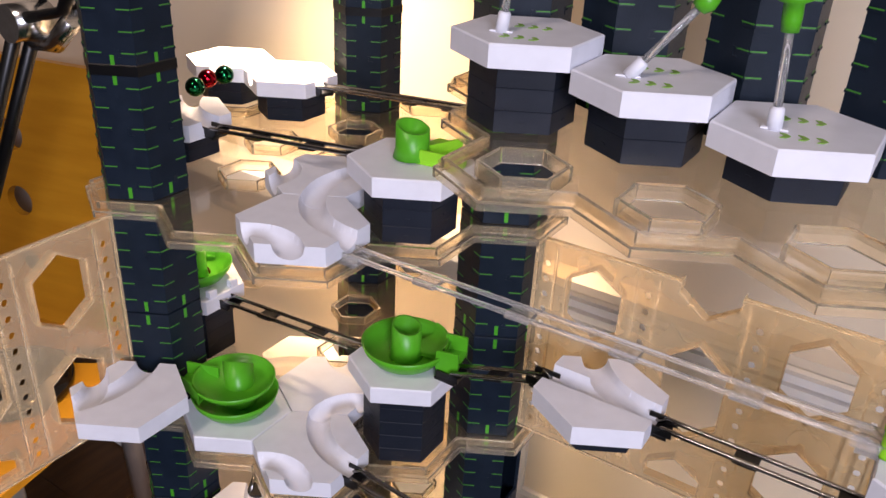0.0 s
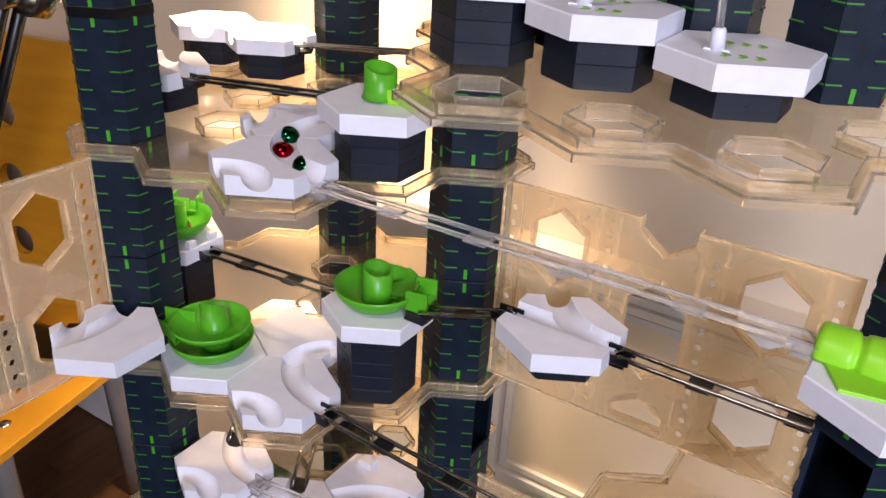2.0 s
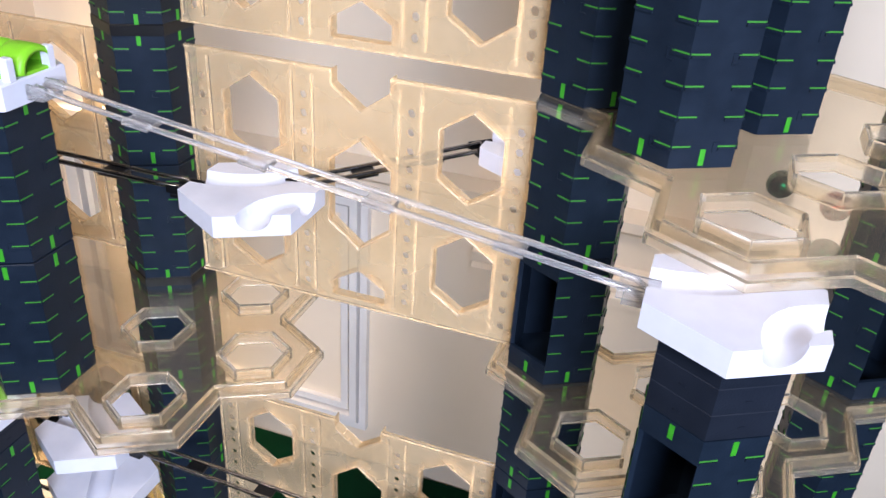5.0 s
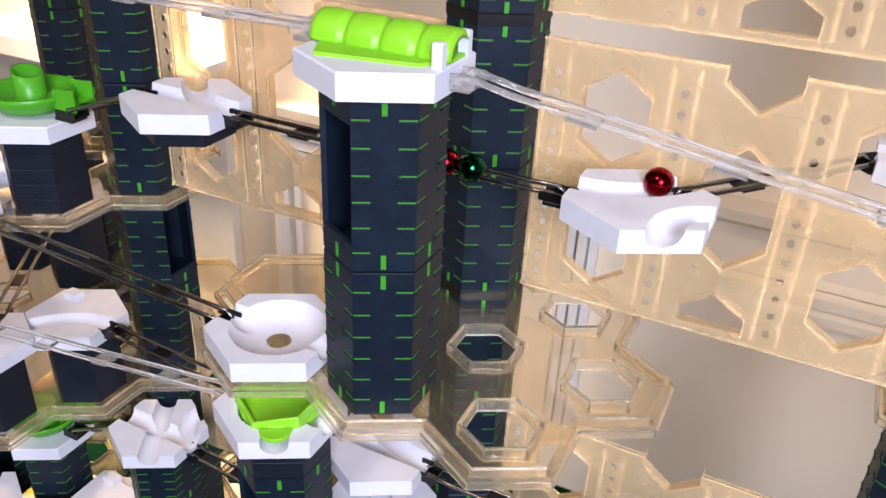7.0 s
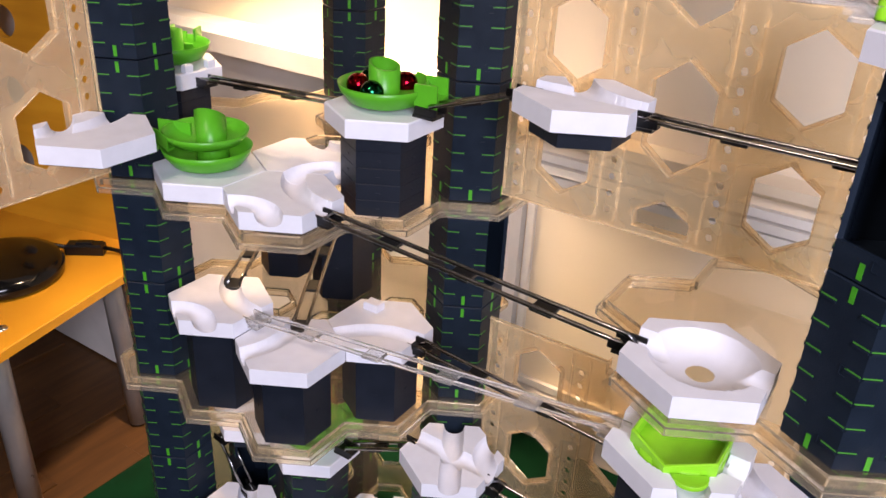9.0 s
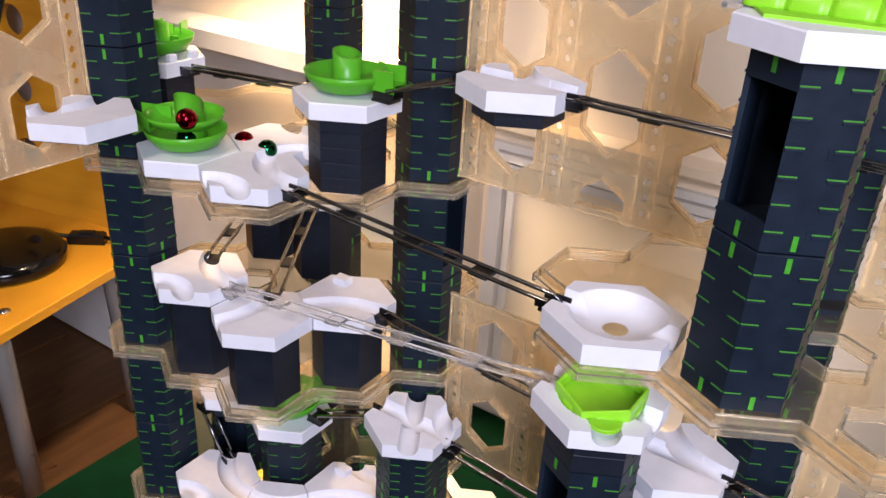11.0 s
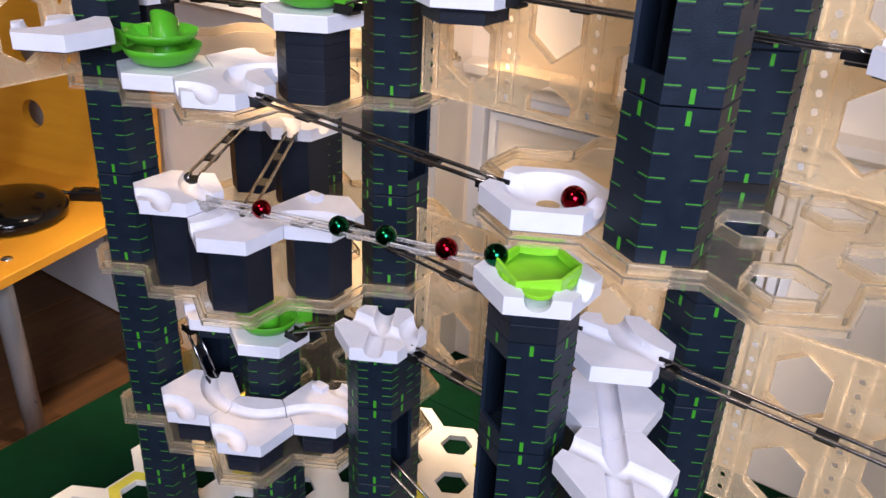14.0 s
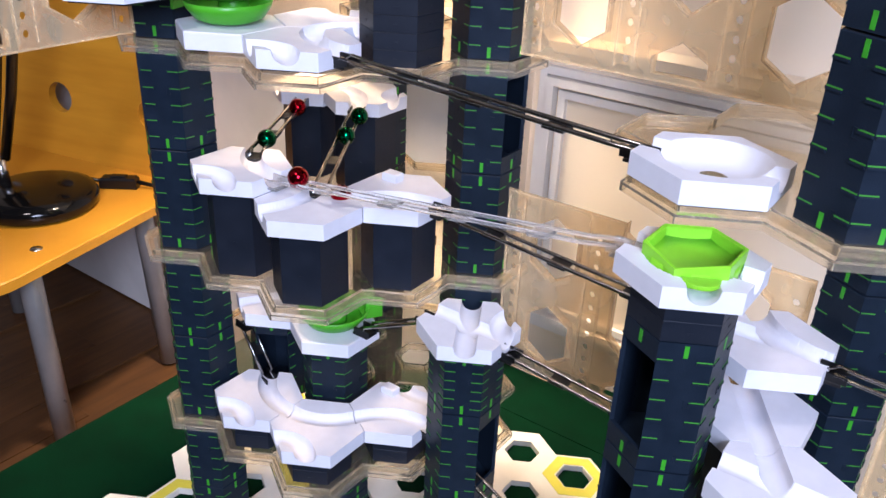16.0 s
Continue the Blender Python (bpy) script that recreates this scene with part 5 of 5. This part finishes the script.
    walk(MARBLES["C"], [
        (0, pose(-0.4299, 0.3614, 0.6663)),
        (0.3, pose(-0.4066, 0.4148, 0.6681)),
        (0.5, pose(-0.3787, 0.4251, 0.6643)),
        (0.6, pose(-0.3520, 0.4135, 0.6699)),
        (0.9, pose(-0.2768, 0.3817, 0.6850)),
        (1, pose(-0.2486, 0.3700, 0.6907)),
        (1.1, pose(-0.2017, 0.3594, 0.7005)),
        (1.5, pose(-0.2035, 0.3725, 0.6558)),
        (1.8, pose(-0.2498, 0.3484, 0.6494)),
        (1.9, pose(-0.2918, 0.3340, 0.6465)),
        (2, pose(-0.2857, 0.3120, 0.6474)),
        (2.1, pose(-0.2711, 0.2964, 0.6471)),
        (2.3, pose(-0.2139, 0.2748, 0.6522)),
        (2.4, pose(-0.1873, 0.2748, 0.6479)),
        (2.5, pose(-0.1630, 0.2748, 0.6440)),
        (2.6, pose(-0.1191, 0.2748, 0.6437)),
        (2.7, pose(-0.0808, 0.2748, 0.6430)),
        (2.8, pose(-0.0304, 0.2748, 0.6420)),
        (2.92, pose(0.0032, 0.2790, 0.6474)),
        (3, pose(0.0334, 0.2794, 0.6479)),
        (3.1, pose(0.0870, 0.2773, 0.6408)),
        (3.5, pose(0.1413, 0.2770, 0.6302)),
        (3.9, pose(0.2042, 0.2792, 0.6253)),
        (4, pose(0.2218, 0.2792, 0.6227)),
        (4.2, pose(0.2699, 0.2808, 0.6177)),
        (4.5, pose(0.3102, 0.2748, 0.6140)),
        (4.9, pose(0.3422, 0.3048, 0.6130)),
        (5.3, pose(0.3600, 0.3720, 0.6070)),
        (5.8, pose(0.3000, 0.4200, 0.6020)),
        (6.1, pose(0.2245, 0.4233, 0.5940)),
        (6.3, pose(0.1496, 0.3617, 0.5900)),
        (6.5, pose(0.1265, 0.3534, 0.5884)),
        (6.75, pose(0.1090, 0.3236, 0.5856)),
        (7, pose(0.0403, 0.3226, 0.5838)),
        (7.5, pose(-0.0637, 0.3241, 0.5874)),
        (7.85, pose(-0.1184, 0.3237, 0.5868)),
        (8, pose(-0.1357, 0.3204, 0.5870)),
        (8.1, pose(-0.1497, 0.3235, 0.5860)),
        (8.2, pose(-0.1664, 0.3239, 0.5786)),
        (8.3, pose(-0.1850, 0.3243, 0.5728)),
        (8.4, pose(-0.2305, 0.3562, 0.5714)),
        (8.5, pose(-0.2576, 0.3737, 0.5674)),
        (8.6, pose(-0.2607, 0.3429, 0.5662)),
        (8.7, pose(-0.2241, 0.3129, 0.5653)),
        (8.85, pose(-0.2238, 0.3350, 0.5670)),
        (9, pose(-0.2459, 0.3291, 0.5670)),
        (9.15, pose(-0.2352, 0.3105, 0.5670)),
        (9.3, pose(-0.2190, 0.3267, 0.5670)),
        (9.85, pose(-0.2814, 0.3317, 0.5563)),
        (10.15, pose(-0.3842, 0.3664, 0.5472)),
        (10.4, pose(-0.4328, 0.3738, 0.5450)),
        (10.6, pose(-0.4042, 0.3243, 0.5400)),
        (10.8, pose(-0.3064, 0.2690, 0.5367)),
        (11, pose(-0.3165, 0.2733, 0.5205)),
        (11.3, pose(-0.2981, 0.2962, 0.5141)),
        (11.5, pose(-0.2827, 0.3037, 0.5120)),
        (11.8, pose(-0.2348, 0.2719, 0.5122)),
        (12, pose(-0.1969, 0.2746, 0.5120)),
        (12.3, pose(-0.1027, 0.2746, 0.5110)),
        (12.5, pose(-0.0308, 0.2659, 0.5046)),
        (12.8, pose(-0.0266, 0.2858, 0.5050)),
        (12.92, pose(-0.0320, 0.2746, 0.4839)),
        (13, pose(-0.0442, 0.2837, 0.4629)),
        (13.3, pose(-0.0721, 0.2741, 0.4574)),
        (13.5, pose(-0.0856, 0.2739, 0.4555)),
        (14, pose(-0.1306, 0.2737, 0.4494)),
        (14.3, pose(-0.1706, 0.2739, 0.4444)),
        (14.5, pose(-0.2030, 0.2741, 0.4403)),
        (14.8, pose(-0.2549, 0.2748, 0.4335)),
        (15, pose(-0.2942, 0.2745, 0.4287)),
        (15.3, pose(-0.3595, 0.3489, 0.4274)),
        (15.5, pose(-0.3813, 0.4053, 0.4282)),
        (15.75, pose(-0.3456, 0.4223, 0.4306)),
        (16, pose(-0.3184, 0.3846, 0.4327)),
    ])
    walk(MARBLES["D"], [
        (0, pose(0.2245, 0.4233, 0.5935)),
        (6.1, pose(0.2245, 0.4233, 0.5935)),
        (6.3, pose(0.1973, 0.4045, 0.5972)),
        (6.5, pose(0.1652, 0.4101, 0.5948)),
        (6.8, pose(0.1564, 0.3846, 0.5875)),
        (7, pose(0.1159, 0.3437, 0.5870)),
        (7.2, pose(0.0638, 0.3233, 0.5838)),
        (7.5, pose(-0.0134, 0.3240, 0.5860)),
        (8, pose(-0.0864, 0.3237, 0.5854)),
        (8.1, pose(-0.1070, 0.3265, 0.5864)),
        (8.2, pose(-0.1299, 0.3286, 0.5864)),
        (8.3, pose(-0.1468, 0.3247, 0.5863)),
        (8.4, pose(-0.1735, 0.3241, 0.5765)),
        (8.5, pose(-0.1999, 0.3245, 0.5681)),
        (8.6, pose(-0.2477, 0.3804, 0.5671)),
        (8.7, pose(-0.2430, 0.3181, 0.5651)),
        (8.85, pose(-0.2220, 0.3153, 0.5670)),
        (9, pose(-0.2280, 0.3375, 0.5670)),
        (9.15, pose(-0.2465, 0.3267, 0.5670)),
        (9.3, pose(-0.2303, 0.3105, 0.5670)),
        (9.95, pose(-0.2814, 0.3317, 0.5563)),
        (10.25, pose(-0.3842, 0.3664, 0.5472)),
        (10.5, pose(-0.4328, 0.3738, 0.5450)),
        (10.7, pose(-0.4042, 0.3243, 0.5400)),
        (10.8, pose(-0.3343, 0.2554, 0.5376)),
        (11, pose(-0.3026, 0.2634, 0.5378)),
        (11.3, pose(-0.3151, 0.3013, 0.5158)),
        (11.5, pose(-0.3074, 0.3088, 0.5127)),
        (11.8, pose(-0.2735, 0.2879, 0.5127)),
        (12, pose(-0.2407, 0.2770, 0.5111)),
        (12.3, pose(-0.1714, 0.2746, 0.5119)),
        (12.5, pose(-0.1132, 0.2746, 0.5113)),
        (12.8, pose(-0.0296, 0.2868, 0.5050)),
        (13, pose(-0.0243, 0.2669, 0.5030)),
        (13.3, pose(-0.0291, 0.2654, 0.5021)),
        (13.42, pose(-0.0331, 0.2741, 0.4840)),
        (13.5, pose(-0.0414, 0.2832, 0.4630)),
        (13.8, pose(-0.0775, 0.2737, 0.4565)),
        (14, pose(-0.0885, 0.2737, 0.4550)),
        (14.3, pose(-0.1167, 0.2738, 0.4516)),
        (14.5, pose(-0.1381, 0.2741, 0.4490)),
        (14.8, pose(-0.1802, 0.2743, 0.4435)),
        (15, pose(-0.2153, 0.2746, 0.4389)),
        (15.4, pose(-0.2903, 0.2781, 0.4283)),
        (15.6, pose(-0.3417, 0.3183, 0.4276)),
        (15.8, pose(-0.3711, 0.3694, 0.4273)),
        (16, pose(-0.3719, 0.3763, 0.4296)),
    ])
    walk(MARBLES["E"], [
        (0, pose(-0.4748, 0.3598, 0.5460)),
        (10.7, pose(-0.4748, 0.3598, 0.5460)),
        (11, pose(-0.4011, 0.3259, 0.5351)),
        (11.3, pose(-0.3614, 0.2879, 0.5362)),
        (11.5, pose(-0.3214, 0.2624, 0.5372)),
        (11.8, pose(-0.3034, 0.2595, 0.5266)),
        (12, pose(-0.3312, 0.2675, 0.5190)),
        (12.3, pose(-0.2806, 0.2983, 0.5127)),
        (12.5, pose(-0.2587, 0.2822, 0.5113)),
        (12.8, pose(-0.1860, 0.2752, 0.5120)),
        (13, pose(-0.1331, 0.2751, 0.5109)),
        (13.3, pose(-0.0539, 0.2715, 0.5069)),
        (13.5, pose(-0.0257, 0.2642, 0.5041)),
        (13.65, pose(-0.0333, 0.2740, 0.4839)),
        (13.8, pose(-0.0396, 0.2759, 0.4627)),
        (14, pose(-0.0544, 0.2689, 0.4645)),
        (14.3, pose(-0.0850, 0.2740, 0.4557)),
        (14.5, pose(-0.1035, 0.2740, 0.4535)),
        (14.8, pose(-0.1356, 0.2742, 0.4496)),
        (15, pose(-0.1659, 0.2745, 0.4456)),
        (15.4, pose(-0.2308, 0.2747, 0.4365)),
        (15.7, pose(-0.2864, 0.2694, 0.4286)),
        (16, pose(-0.3402, 0.3164, 0.4282)),
    ])
    walk(MARBLES["F"], [
        (0, pose(-0.4040, 0.3300, 0.5500)),
        (10.8, pose(-0.4040, 0.3300, 0.5500)),
        (11.1, pose(-0.4013, 0.3258, 0.5351)),
        (11.5, pose(-0.3750, 0.2657, 0.5365)),
        (11.75, pose(-0.3437, 0.2854, 0.5365)),
        (12, pose(-0.3274, 0.2627, 0.5371)),
        (12.3, pose(-0.3205, 0.2746, 0.5265)),
        (12.5, pose(-0.3056, 0.2776, 0.5210)),
        (12.8, pose(-0.2840, 0.3019, 0.5124)),
        (13, pose(-0.2570, 0.2820, 0.5117)),
        (13.3, pose(-0.1624, 0.2747, 0.5114)),
        (13.5, pose(-0.1311, 0.2741, 0.5111)),
        (13.8, pose(-0.0534, 0.2721, 0.5065)),
        (14, pose(-0.0186, 0.2760, 0.5036)),
        (14.2, pose(-0.0332, 0.2740, 0.4888)),
        (14.3, pose(-0.0333, 0.2740, 0.4648)),
        (14.5, pose(-0.0522, 0.2675, 0.4652)),
        (14.8, pose(-0.0914, 0.2742, 0.4552)),
        (15, pose(-0.1148, 0.2742, 0.4523)),
        (15.4, pose(-0.1655, 0.2743, 0.4452)),
        (16, pose(-0.2689, 0.2753, 0.4321)),
    ])


motions()
